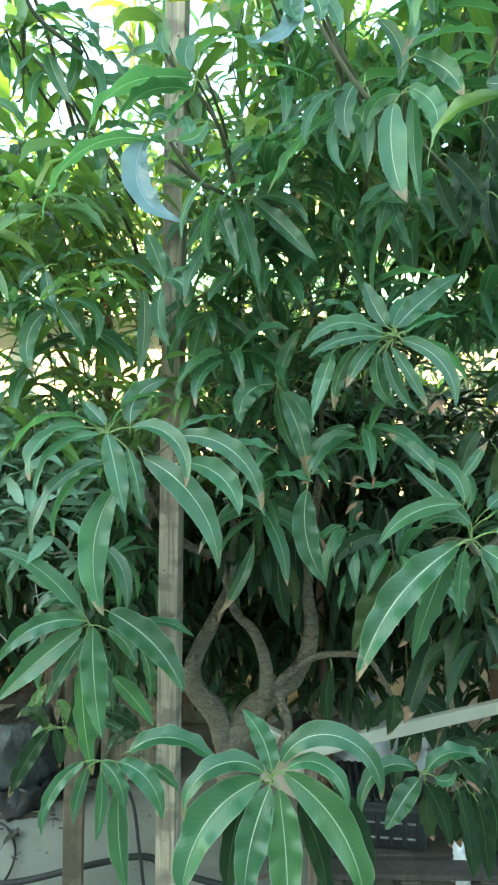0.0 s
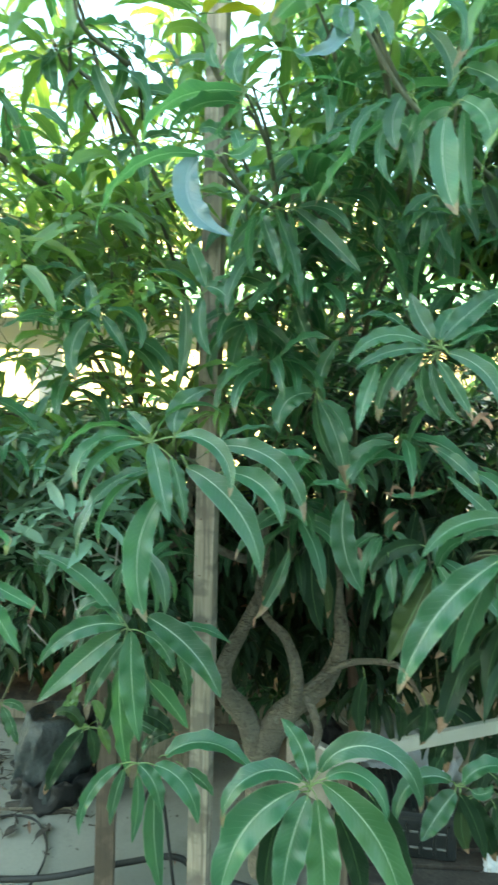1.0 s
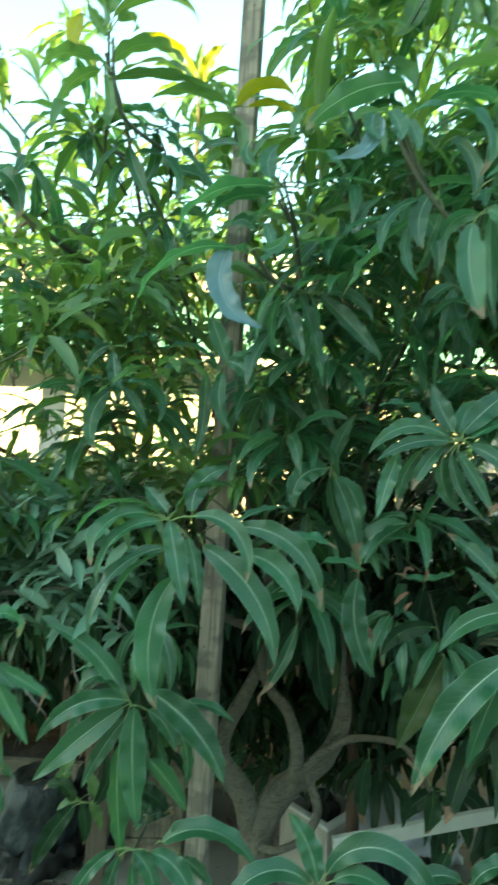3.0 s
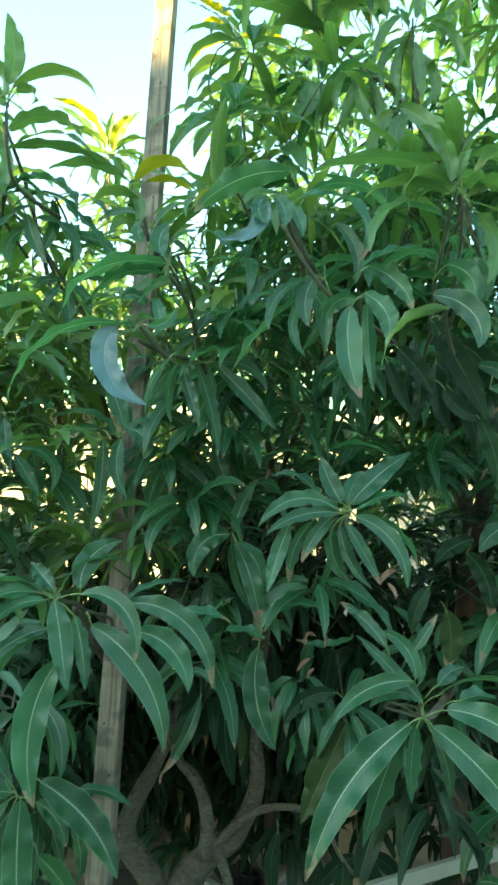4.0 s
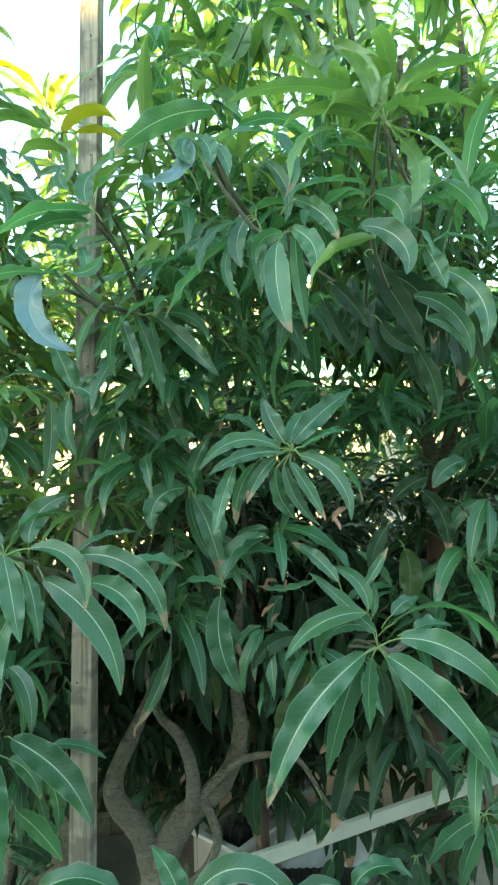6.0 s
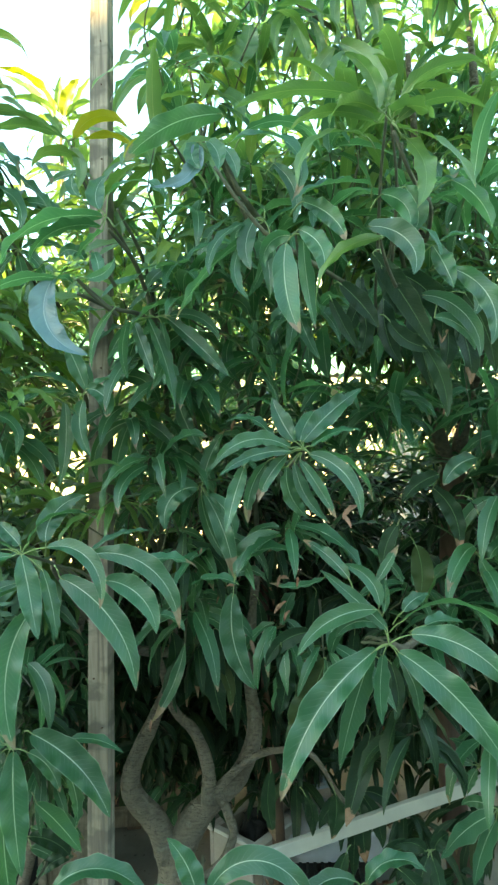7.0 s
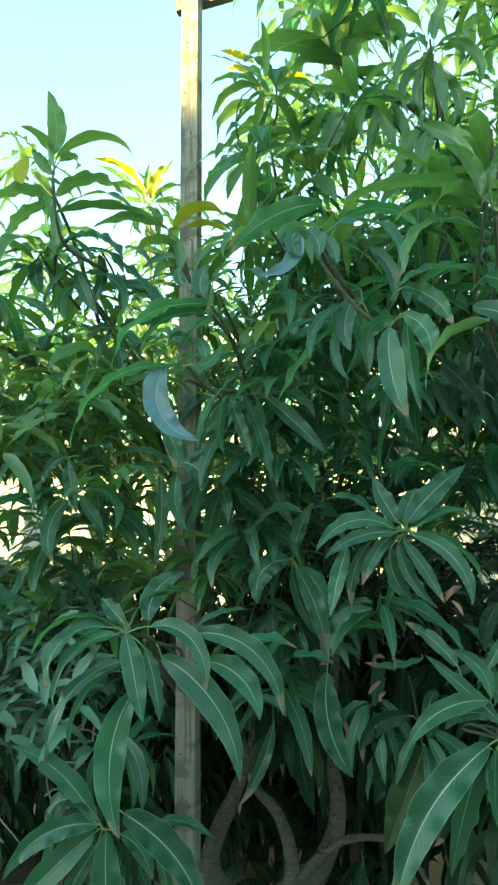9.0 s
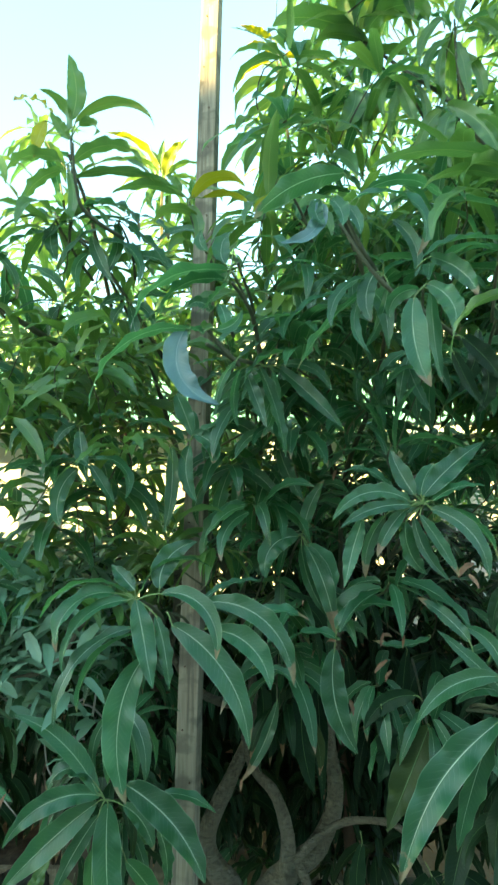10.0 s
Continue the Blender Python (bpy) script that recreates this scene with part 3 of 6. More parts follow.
def bough(young, hub, back, leaves):
    """A shoot of the upper crown: its twig, and its leaves (foot in cm from the hub, heading, rise, length, bend, way of the bend, width, roll)."""
    tree = tree_for(hub[0])
    h, b = Vector(hub), Vector(back)
    side = Vector((rng.uniform(-0.2, 0.2), 0, rng.uniform(-0.05, 0.2))) * b.length * 0.3
    tube("twig", [h, h + b * 0.35 + side, h + b * 0.7 + side, h + b], 0.0028, 0.0046, M_DARKTWIG, tree, sides=6, steps=4)
    for dx, dy, dz, az, el, length, bend, psi, width, roll in leaves:
        base = h + Vector((dx, dy, dz)) * 0.01
        v, f, uv = leaf_blade(base, az, el, length * 0.01, bend, psi, width * 0.01, roll, rng, 26, 6)
        lf = hang("leaf", mesh_of("leaf", v, f, uv, (M_LEAF, M_YOUNG_LIT, M_SHADED, M_YELLOW, M_SKYSHEEN, M_TIPPED)[young]), tree)
        stalk(h, base, Vector(v[3 + 7]), lf)


spray(0, (0.834, 1.515, 0.855), (0.15, 0.2, -0.05), [
    (-1.5, -0.4, -0.5, -177, -31, 18.6, 44, 8.2, 0.95),
    (0.7, -0.2, -1.8, -20, -80, 11.7, 23, 5.0, 0.95),
    (2.1, -0.2, -0.0, -3, -29, 12.8, 81, 5.9, 0.95),
    (-0.6, 0.4, -2.6, 158, -69, 19.0, 22, 6.5, 0.95),
    (-1.3, 0.7, 0.3, 148, -4, 8.7, 87, 4.5, 0.95),
    (1.6, 0.3, 1.4, 16, 6, 9.1, 31, 4.5, 0.95),
])
spray(0, (0.832, 1.609, 0.921), (0.1, 0.2, 0.05), [
    (-1.7, -0.2, 1.0, -178, 8, 14.8, 50, 4.1, 0.95),
    (0.3, -0.5, 1.7, -29, -58, 6.3, 74, 3.8, 0.95),
    (-0.8, -0.2, -0.3, -169, -58, 7.2, 41, 4.1, 0.95),
    (1.4, 0.1, 0.6, 4, 28, 8.5, 53, 4.1, 0.95),
    (-0.7, 0.4, 1.4, 157, 43, 9.5, 65, 4.2, 0.95),
])
# index 2: dark leaf colour stands in for shade round the bar
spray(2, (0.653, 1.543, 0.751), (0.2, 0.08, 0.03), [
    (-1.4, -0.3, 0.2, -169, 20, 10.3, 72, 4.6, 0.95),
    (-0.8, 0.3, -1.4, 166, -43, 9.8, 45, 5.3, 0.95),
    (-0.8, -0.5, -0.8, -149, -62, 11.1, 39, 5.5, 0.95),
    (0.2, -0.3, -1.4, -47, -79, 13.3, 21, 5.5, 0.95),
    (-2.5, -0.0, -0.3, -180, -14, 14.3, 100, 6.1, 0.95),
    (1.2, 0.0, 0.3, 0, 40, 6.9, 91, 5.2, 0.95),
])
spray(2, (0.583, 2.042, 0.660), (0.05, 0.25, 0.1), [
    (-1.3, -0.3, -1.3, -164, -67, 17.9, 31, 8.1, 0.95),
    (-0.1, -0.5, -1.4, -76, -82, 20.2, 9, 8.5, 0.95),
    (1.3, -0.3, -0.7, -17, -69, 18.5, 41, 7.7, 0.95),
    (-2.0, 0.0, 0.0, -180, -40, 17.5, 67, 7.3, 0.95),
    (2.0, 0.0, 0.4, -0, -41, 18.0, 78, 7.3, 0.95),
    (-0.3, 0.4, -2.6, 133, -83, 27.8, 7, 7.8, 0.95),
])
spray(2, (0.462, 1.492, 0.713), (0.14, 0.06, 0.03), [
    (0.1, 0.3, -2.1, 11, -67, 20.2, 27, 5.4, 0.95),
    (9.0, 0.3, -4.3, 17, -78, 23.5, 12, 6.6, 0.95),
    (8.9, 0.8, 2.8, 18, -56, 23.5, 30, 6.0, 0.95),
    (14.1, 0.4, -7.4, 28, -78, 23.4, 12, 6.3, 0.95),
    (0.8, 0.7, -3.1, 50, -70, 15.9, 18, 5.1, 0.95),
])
spray(0, (-1.052, 2.103, 0.605), (-0.03, 0.2, 0.05), [
    (-1.4, -0.5, -0.3, -160, -68, 21.6, 80, 4.8, 0.95),
    (-0.5, -0.2, -1.3, -165, -72, 18.3, 33, 4.3, 0.95),
    (0.9, -0.3, -1.1, -13, -62, 15.5, 26, 5.2, 0.95),
    (1.1, 0.1, 0.0, 7, -26, 10.2, 85, 4.4, 0.95),
    (-1.9, -0.2, -0.1, -173, -35, 14.0, 117, 3.9, 0.95),
    (0.4, 0.4, -1.9, 43, -77, 13.2, 15, 4.4, 0.95),
])
spray(0, (-0.406, 1.507, 2.401), (0.05, 0.1, -0.08), [
    (0.7, -0.3, 13.7, -11, -26, 15.5, 64, 5.0, 0.95),
    (-1.1, -0.5, -0.8, -144, -66, 11.2, 37, 4.1, 0.95),
    (0.7, -0.5, -0.5, -19, -48, 12.8, 67, 4.1, 0.95),
    (0.1, -0.5, -1.6, -40, -73, 14.4, 19, 4.1, 0.95),
    (1.2, 0.0, 0.9, 0, 0, 11.5, 62, 3.9, 0.95),
    (-1.2, 0.0, 0.6, -180, -20, 8.6, 86, 3.9, 0.95),
    (19.6, 0.5, 21.9, 173, -9, 14.2, 72, 3.6, 0.95),
])
spray(0, (0.346, 1.355, 2.189), (0.03, 0.3, -0.05), [
    (-1.7, -0.4, 0.2, -31, -71, 16.5, -22, 4.0, 0.95),
    (-0.9, -0.5, -0.6, -146, -71, 15.3, 24, 4.2, 0.95),
    (1.1, 0.0, 0.4, -1, -52, 14.0, 64, 4.3, 0.95),
    (-1.3, 0.0, 0.7, -179, -54, 12.6, 85, 4.0, 0.95),
    (0.1, 0.4, -1.1, 61, -80, 16.2, 8, 4.6, 0.95),
])
spray(0, (-0.059, 1.455, 2.179), (0.05, 0.3, -0.05), [
    (0.0, -0.5, -0.2, -38, -73, 14.9, 36, 3.7, 0.95),
    (0.6, -0.3, 0.2, -17, -60, 12.7, 53, 3.7, 0.95),
    (-0.8, -0.3, 0.2, -169, -53, 16.2, 68, 3.7, 0.95),
    (-20.1, -0.4, -11.0, -18, -54, 11.6, 121, 4.0, 0.95),
    (-0.3, -0.0, -0.6, -179, -68, 14.7, 27, 3.7, 0.95),
])
# shade inside the crown is put into the colour of these leaves
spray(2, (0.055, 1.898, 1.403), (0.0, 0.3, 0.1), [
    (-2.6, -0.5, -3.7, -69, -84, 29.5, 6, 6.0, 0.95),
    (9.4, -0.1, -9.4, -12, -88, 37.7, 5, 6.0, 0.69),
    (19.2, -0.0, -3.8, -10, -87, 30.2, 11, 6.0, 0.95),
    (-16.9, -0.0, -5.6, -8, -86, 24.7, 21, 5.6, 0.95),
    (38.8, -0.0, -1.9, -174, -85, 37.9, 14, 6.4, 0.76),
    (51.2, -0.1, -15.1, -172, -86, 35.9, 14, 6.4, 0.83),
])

# the upper crowns
bough(0, (-0.102, 1.120, 2.300), (0.05, 0.14, -0.07), [
    (-0.8, -0.4, -0.1, -153, -38, 29.1, 87, 15, 4.7, 21),
    (-1.2, -0.4, -2.2, -157, -35, 19.3, 90, 14, 4.3, 20),
    (-0.7, -0.4, -3.2, -136, -50, 10.3, 18, -19, 4.3, 24),
    (0.6, -0.4, 4.8, -16, -13, 16.1, 121, -5, 3.3, 28),
    (1.6, -0.4, -2.3, -12, -1, 23.5, 72, 0, 3.2, 28),
    (-1.2, -0.4, 1.4, 75, 74, 10.0, 79, -88, 4.2, 21),
])
bough(0, (-0.128, 1.100, 2.212), (0.03, 0.1, -0.03), [
    (-2.2, -0.4, 12.0, 165, 74, 6.0, 91, -177, 2.5, -70),
    (0.3, -0.4, 0.2, -62, -63, 9.0, 33, -40, 2.7, 25),
    (-1.5, -0.4, -1.5, -160, 4, 6.6, 159, 5, 2.8, -90),
    (1.3, -0.4, -11.8, -158, -16, 7.1, 18, -37, 2.1, -26),
    (4.0, -0.4, -11.9, -158, -70, 13.4, 50, 21, 1.6, -101),
])
bough(0, (-0.143, 1.030, 2.132), (0.06, 0.1, -0.04), [
    (-3.3, -0.4, -0.0, -156, -42, 28.2, 90, -2, 3.3, 23),
    (-0.8, -0.4, -1.0, -149, -12, 4.5, 161, 11, 1.9, 15),
    (1.7, -0.4, 0.0, 34, 42, 8.7, 65, 180, 2.3, 97),
])
bough(4, (-0.143, 1.030, 2.132), (0.06, 0.1, -0.04), [
    (-4.2, -0.4, 0.2, -23, -67, 20.3, 110, 156, 5.3, 55),
])
bough(0, (-0.020, 1.300, 2.143), (0.03, 0.2, -0.05), [
    (-5.1, -0.4, -1.1, -36, -68, 16.0, 3, 157, 3.1, 52),
    (-1.8, -0.4, -0.3, -15, -74, 23.0, 18, -11, 3.6, 50),
    (2.9, -0.4, -0.5, -18, -46, 21.3, 9, 20, 4.0, 74),
    (3.4, -0.4, 0.1, -8, -28, 15.1, 92, -6, 2.8, 81),
    (1.3, -0.4, -1.3, 171, -81, 17.2, 53, 165, 2.7, -127),
    (-6.5, -0.4, -1.0, 106, -80, 14.1, 45, -55, 2.5, 166),
    (-3.4, -0.4, 0.3, 19, 12, 18.5, 83, -8, 3.2, 27),
])
bough(0, (0.232, 1.150, 2.306), (0.06, 0.15, -0.05), [
    (-1.8, -0.4, 0.4, -127, -75, 13.5, 55, 54, 4.2, -29),
    (-3.8, -0.4, -0.6, -153, -53, 17.9, 76, 22, 3.3, -31),
    (-3.8, -0.4, -3.7, -167, -50, 25.8, 30, -2, 3.5, 26),
    (-5.4, -0.4, -6.2, -51, -81, 13.6, 78, 133, 2.6, 19),
    (1.0, -0.4, -2.5, 138, -64, 15.1, 33, 117, 3.0, -152),
    (0.1, -0.4, 2.2, 178, 7, 11.2, 94, 5, 2.8, -29),
    (2.6, -0.4, 12.9, -45, -72, 17.0, 67, -39, 3.1, 60),
])
bough(0, (0.277, 1.020, 2.214), (0.05, 0.2, -0.06), [
    (-2.0, -0.4, -2.2, -62, -81, 19.0, 37, 124, 5.2, 41),
    (0.8, -0.4, 0.7, -56, -63, 13.3, 81, -45, 4.4, 52),
    (15.5, -0.4, 9.9, -168, -17, 18.3, 50, 6, 4.2, -28),
    (1.5, -0.4, 6.4, -32, -49, 13.8, 62, -29, 3.9, 79),
    (-0.8, -0.4, -0.6, 147, -35, 9.7, 136, -7, 3.2, -136),
    (1.4, -0.4, -0.7, 56, -77, 18.1, 12, -94, 3.4, 132),
])
bough(1, (0.435, 0.990, 2.192), (0.06, 0.1, -0.06), [
    (0.3, -0.4, -0.2, -163, -43, 22.9, 80, 10, 3.0, 43),
])
bough(0, (0.275, 1.450, 2.161), (0.05, 0.2, -0.05), [
    (0.3, -0.4, 1.5, -57, -73, 14.4, 10, -85, 4.3, 43),
    (-4.5, -0.4, 1.6, -109, -82, 11.7, 28, 77, 3.1, -40),
    (-9.9, -0.4, 0.2, -167, 3, 12.7, 79, -2, 3.4, -28),
    (-10.8, -0.4, -2.9, -48, -80, 14.1, 88, 136, 3.4, 21),
    (2.3, -0.4, 1.4, 2, -10, 11.5, 105, -4, 3.8, 29),
    (-6.0, -0.4, 3.2, 162, 23, 14.1, 119, 9, 3.2, -83),
])
# index 1 paints the yellow-green of backlit leaves on these high boughs
bough(1, (0.270, 1.470, 3.228), (0.15, 0.1, -0.12), [
    (-2.0, -0.4, 1.3, -159, -14, 29.7, 70, 3, 7.0, 17),
    (-1.0, -0.4, 1.6, -156, 68, 16.9, 21, 144, 5.3, -128),
    (0.1, -0.4, 2.4, -21, 66, 17.4, 21, 3, 4.7, 110),
    (-3.1, -0.4, 0.5, -161, 19, 17.0, 90, -7, 3.3, 16),
    (2.1, -0.4, 1.5, -19, -9, 26.2, 169, 2, 8.5, -16),
    (0.9, -0.4, -1.2, -167, -15, 18.2, 82, 3, 5.0, 17),
    (1.9, -0.4, -8.7, -12, -13, 18.2, 152, -4, 3.9, -17),
])
bough(1, (0.365, 1.460, 3.088), (0.12, 0.1, -0.08), [
    (0.9, -0.4, -0.6, -32, -76, 19.6, 2, -60, 4.2, 76),
    (-0.8, -0.4, -0.5, -145, -74, 17.1, 58, 32, 2.9, -49),
    (-11.7, -0.4, -5.0, -160, -65, 18.0, 50, -165, 6.5, -72),
    (1.8, -0.4, -2.5, -163, -74, 18.9, 7, 53, 2.6, -66),
    (-3.5, -0.4, -1.5, -167, -72, 23.2, 38, 14, 2.2, -72),
    (4.8, -0.4, -1.9, -20, -54, 17.0, 144, -13, 3.3, 35),
    (6.4, -0.4, -3.5, -141, -84, 24.6, 63, -142, 2.8, -38),
])
bough(1, (0.547, 1.450, 3.138), (0.06, 0.2, -0.1), [
    (-1.6, -0.4, 6.6, -162, -68, 24.7, 84, 11, 2.6, -65),
    (0.6, -0.4, 5.4, -68, -82, 21.4, 7, -105, 3.8, 43),
    (-0.7, -0.4, 8.9, -18, -41, 16.3, 170, -10, 3.4, 31),
    (2.5, -0.4, -15.9, -23, -41, 18.0, 170, -10, 6.2, 29),
    (2.6, -0.4, -2.8, -13, -17, 19.3, 112, -5, 4.4, 28),
    (-3.5, -0.4, 3.6, 161, -87, 20.7, 32, -11, 3.2, -94),
    (2.0, -0.4, 1.5, 7, -80, 21.1, 91, 3, 3.5, 119),
])
bough(1, (0.521, 1.400, 2.956), (0.06, 0.2, -0.08), [
    (-3.1, -0.4, -1.8, -27, -64, 30.0, 72, -17, 6.1, 89),
    (-4.8, -0.4, -3.5, -169, -66, 20.6, 49, 13, 4.5, -109),
    (-1.7, -0.4, -4.0, -135, -79, 20.1, 47, 47, 5.4, -29),
    (6.9, -0.4, 26.1, 3, -65, 19.2, 108, 0, 3.2, 120),
    (-2.9, -0.4, 26.6, 177, -65, 18.6, 57, 4, 2.9, -88),
    (2.0, -0.4, 26.4, 4, 68, 17.2, 42, -11, 3.6, 78),
    (11.8, -0.4, 25.9, 2, 46, 16.9, 70, -6, 4.5, 38),
])
bough(1, (0.464, 0.990, 2.452), (0.06, 0.3, -0.2), [
    (-1.6, -0.4, 0.8, -169, -9, 30.8, 52, -2, 3.4, 17),
    (-1.6, -0.4, -0.9, -158, -25, 15.8, 111, 5, 3.9, 18),
    (-2.2, -0.4, -2.9, -166, -14, 20.9, 72, 3, 2.9, 17),
    (-0.0, -0.4, 1.2, -41, 64, 5.7, 55, 26, 2.4, 111),
    (-4.5, -0.4, -5.9, -160, -37, 23.4, 102, 5, 3.8, -30),
    (-0.1, -0.4, -1.7, -39, -24, 11.1, 100, -5, 4.7, -16),
])
bough(1, (0.467, 0.980, 2.417), (0.06, 0.3, -0.2), [
    (2.0, -0.4, 4.9, -13, 19, 18.2, 75, 0, 3.7, -17),
    (0.7, -0.4, -0.2, -16, 2, 18.3, 92, 1, 3.4, -16),
    (-0.5, -0.4, 3.7, -47, 66, 5.8, 67, 42, 2.4, 119),
    (-2.6, -0.4, 2.8, -165, 58, 13.2, 88, -8, 3.0, -125),
    (1.1, -0.4, -1.3, -20, -47, 20.5, 64, -5, 4.1, 32),
    (1.6, -0.4, -2.5, -79, -75, 19.2, 76, -75, 4.6, 7),
])
bough(0, (0.140, 1.110, 2.417), (0.06, 0.1, -0.08), [
    (-2.6, -0.4, 4.4, -51, -67, 8.9, 55, -41, 3.7, 42),
    (0.8, -0.4, 2.9, -47, -67, 9.2, 38, -39, 2.9, 48),
    (2.1, -0.4, 4.0, -24, -48, 28.1, 153, -9, 4.0, 31),
    (5.2, -0.4, 6.3, -16, -21, 20.8, 113, -5, 3.3, -18),
    (0.5, -0.4, 10.5, -167, -33, 25.3, 47, 5, 5.7, 50),
    (-4.8, -0.4, 4.0, -79, -70, 8.7, 93, 105, 3.5, 14),
])
bough(4, (0.140, 1.110, 2.417), (0.06, 0.1, -0.08), [
    (-5.3, -0.4, 3.7, -156, -53, 17.1, 104, -160, 3.6, -62),
])
bough(3, (0.034, 1.120, 2.473), (0.05, 0.1, -0.05), [
    (-0.0, -0.4, -0.2, -154, -33, 13.5, 80, 19, 1.8, -83),
])
bough(1, (-0.540, 1.330, 2.782), (-0.02, 0.1, -0.2), [
    (-0.0, -0.4, 5.5, -97, 78, 17.3, 40, -73, 5.3, -155),
    (1.2, -0.4, 4.7, -12, -12, 27.9, 116, -1, 3.4, -17),
    (2.2, -0.4, 3.7, -19, -40, 9.0, 160, -13, 3.1, -22),
    (-0.8, -0.4, 2.1, -160, 55, 14.8, 104, -2, 3.8, 23),
    (-0.4, -0.4, -0.6, -149, 50, 7.9, 19, 66, 3.3, -107),
])
bough(3, (-0.540, 1.330, 2.782), (-0.02, 0.1, -0.2), [
    (-5.0, -0.4, 6.3, -152, 7, 12.7, 137, 9, 5.4, -27),
    (-6.8, -0.4, 5.1, -139, -78, 12.4, 24, 44, 3.8, -74),
])
bough(1, (-0.544, 1.330, 2.707), (-0.02, 0.1, -0.2), [
    (1.9, -0.4, 0.5, -11, -9, 23.1, 112, -1, 4.3, -17),
    (3.0, -0.4, -3.8, -10, -11, 26.0, 114, -1, 4.3, 28),
    (1.5, -0.4, -4.4, -10, -16, 35.0, 59, 0, 3.3, -17),
    (-1.7, -0.4, 0.6, -164, -21, 15.9, 97, 4, 4.3, 18),
    (-1.0, -0.4, -1.9, -164, -52, 16.1, 76, 11, 4.0, 27),
    (0.5, -0.4, -2.8, -56, -83, 15.9, 42, -61, 3.1, 16),
])
bough(1, (-0.404, 1.950, 3.086), (0, 0.05, -0.3), [
    (-2.1, -0.4, 0.8, -168, 38, 24.1, 67, 1, 2.8, -99),
    (0.1, -0.4, 2.6, -66, 83, 13.5, 24, 53, 3.1, 167),
    (2.3, -0.4, 1.6, -7, 18, 14.7, 90, -2, 2.9, -17),
    (2.3, -0.4, 0.1, -7, -9, 13.3, 63, -6, 2.4, -17),
    (-1.2, -0.4, 1.7, -170, 17, 17.6, 87, 0, 3.7, 17),
    (-0.8, -0.4, -1.7, -130, -81, 14.8, 107, 51, 3.2, 109),
])
bough(3, (-0.404, 1.950, 3.086), (0, 0.05, -0.3), [
    (-1.2, -0.4, 1.7, -169, 39, 28.1, 89, -3, 3.7, 20),
    (1.4, -0.4, 1.6, -15, 66, 15.1, 34, 5, 4.7, 117),
])
bough(1, (-0.225, 1.320, 2.598), (0.05, 0.06, -0.12), [
    (-1.1, -0.4, 0.4, -165, -5, 19.0, 69, -5, 3.3, 16),
    (-1.7, -0.4, 1.4, -157, 46, 6.4, 70, -2, 2.3, -107),
    (3.0, -0.4, -5.4, -162, -17, 14.8, 127, 8, 3.6, 17),
    (0.6, -0.4, -2.2, -44, -79, 12.6, 75, -47, 3.1, 40),
])
bough(3, (-0.225, 1.320, 2.598), (0.05, 0.06, -0.12), [
    (1.5, -0.4, 0.3, -19, 2, 17.1, 116, 12, 3.4, -29),
    (4.2, -0.4, 0.2, -16, -18, 14.4, 76, -11, 2.4, -17),
])
bough(0, (-0.422, 1.400, 2.586), (0.02, 0.15, -0.1), [
    (3.2, -0.4, 1.3, -166, -8, 17.1, 103, 0, 4.1, -28),
    (1.7, -0.4, -0.3, -15, -28, 17.7, 102, -3, 3.8, 29),
    (0.1, -0.4, -1.9, -165, -42, 20.5, 75, 5, 4.1, -32),
    (-0.6, -0.4, -1.0, -136, -78, 19.4, 58, -136, 3.2, -62),
    (2.5, -0.4, -2.0, -15, -50, 22.5, 38, -10, 3.7, 35),
    (-1.4, -0.4, -0.2, -169, -30, 24.5, 97, 5, 3.8, -31),
])
bough(1, (0.028, 1.720, 3.456), (0.03, 0.1, -0.25), [
    (-1.8, -0.4, -14.3, -164, -55, 25.1, 79, 10, 4.8, 30),
    (2.4, -0.4, -18.6, -168, -46, 24.7, 16, 41, 4.4, 24),
    (1.1, -0.4, 1.9, -14, 68, 18.1, 26, 2, 4.3, 110),
])
bough(3, (0.028, 1.720, 3.456), (0.03, 0.1, -0.25), [
    (-1.0, -0.4, 1.5, -163, 10, 12.5, 22, -14, 2.8, 16),
    (-1.9, -0.4, -3.9, -163, 4, 10.2, 97, 5, 2.5, 16),
    (-2.8, -0.4, -7.1, -163, -51, 20.5, 69, 7, 4.0, 27),
    (2.8, -0.4, -5.1, -9, -18, 19.2, 54, -10, 3.8, -18),
])
bough(1, (-0.010, 1.600, 3.024), (0.04, 0.1, -0.15), [
    (-1.5, -0.4, -0.6, -164, -31, 25.2, 77, 0, 4.8, -29),
    (-0.0, -0.4, -1.1, -166, -51, 25.2, 71, 13, 3.9, -90),
    (-1.2, -0.4, -3.9, -156, -65, 15.9, 40, 27, 3.5, -75),
    (1.7, -0.4, -5.6, -107, -85, 19.2, 44, 82, 3.1, -17),
    (2.1, -0.4, -1.6, -11, -10, 21.7, 88, -1, 4.4, 28),
    (2.8, -0.4, 1.4, -12, 16, 13.9, 87, 2, 3.9, -17),
])
bough(0, (0.293, 1.140, 1.802), (0.02, 0.4, -0.12), [
    (-2.7, -0.4, 0.5, -168, -12, 19.6, 96, 3, 3.6, -70),
    (-1.9, -0.4, 1.9, 150, 64, 10.9, 18, -151, 4.1, -66),
    (0.0, -0.4, 1.8, 14, 39, 18.7, 18, -27, 4.9, 63),
    (-0.6, -0.4, 1.8, 45, 49, 9.7, 31, -55, 3.5, 36),
    (1.8, -0.4, 0.7, 2, 17, 11.7, 53, -9, 3.7, 30),
    (1.0, -0.4, -0.5, -7, -38, 18.3, 89, -5, 2.2, -21),
])
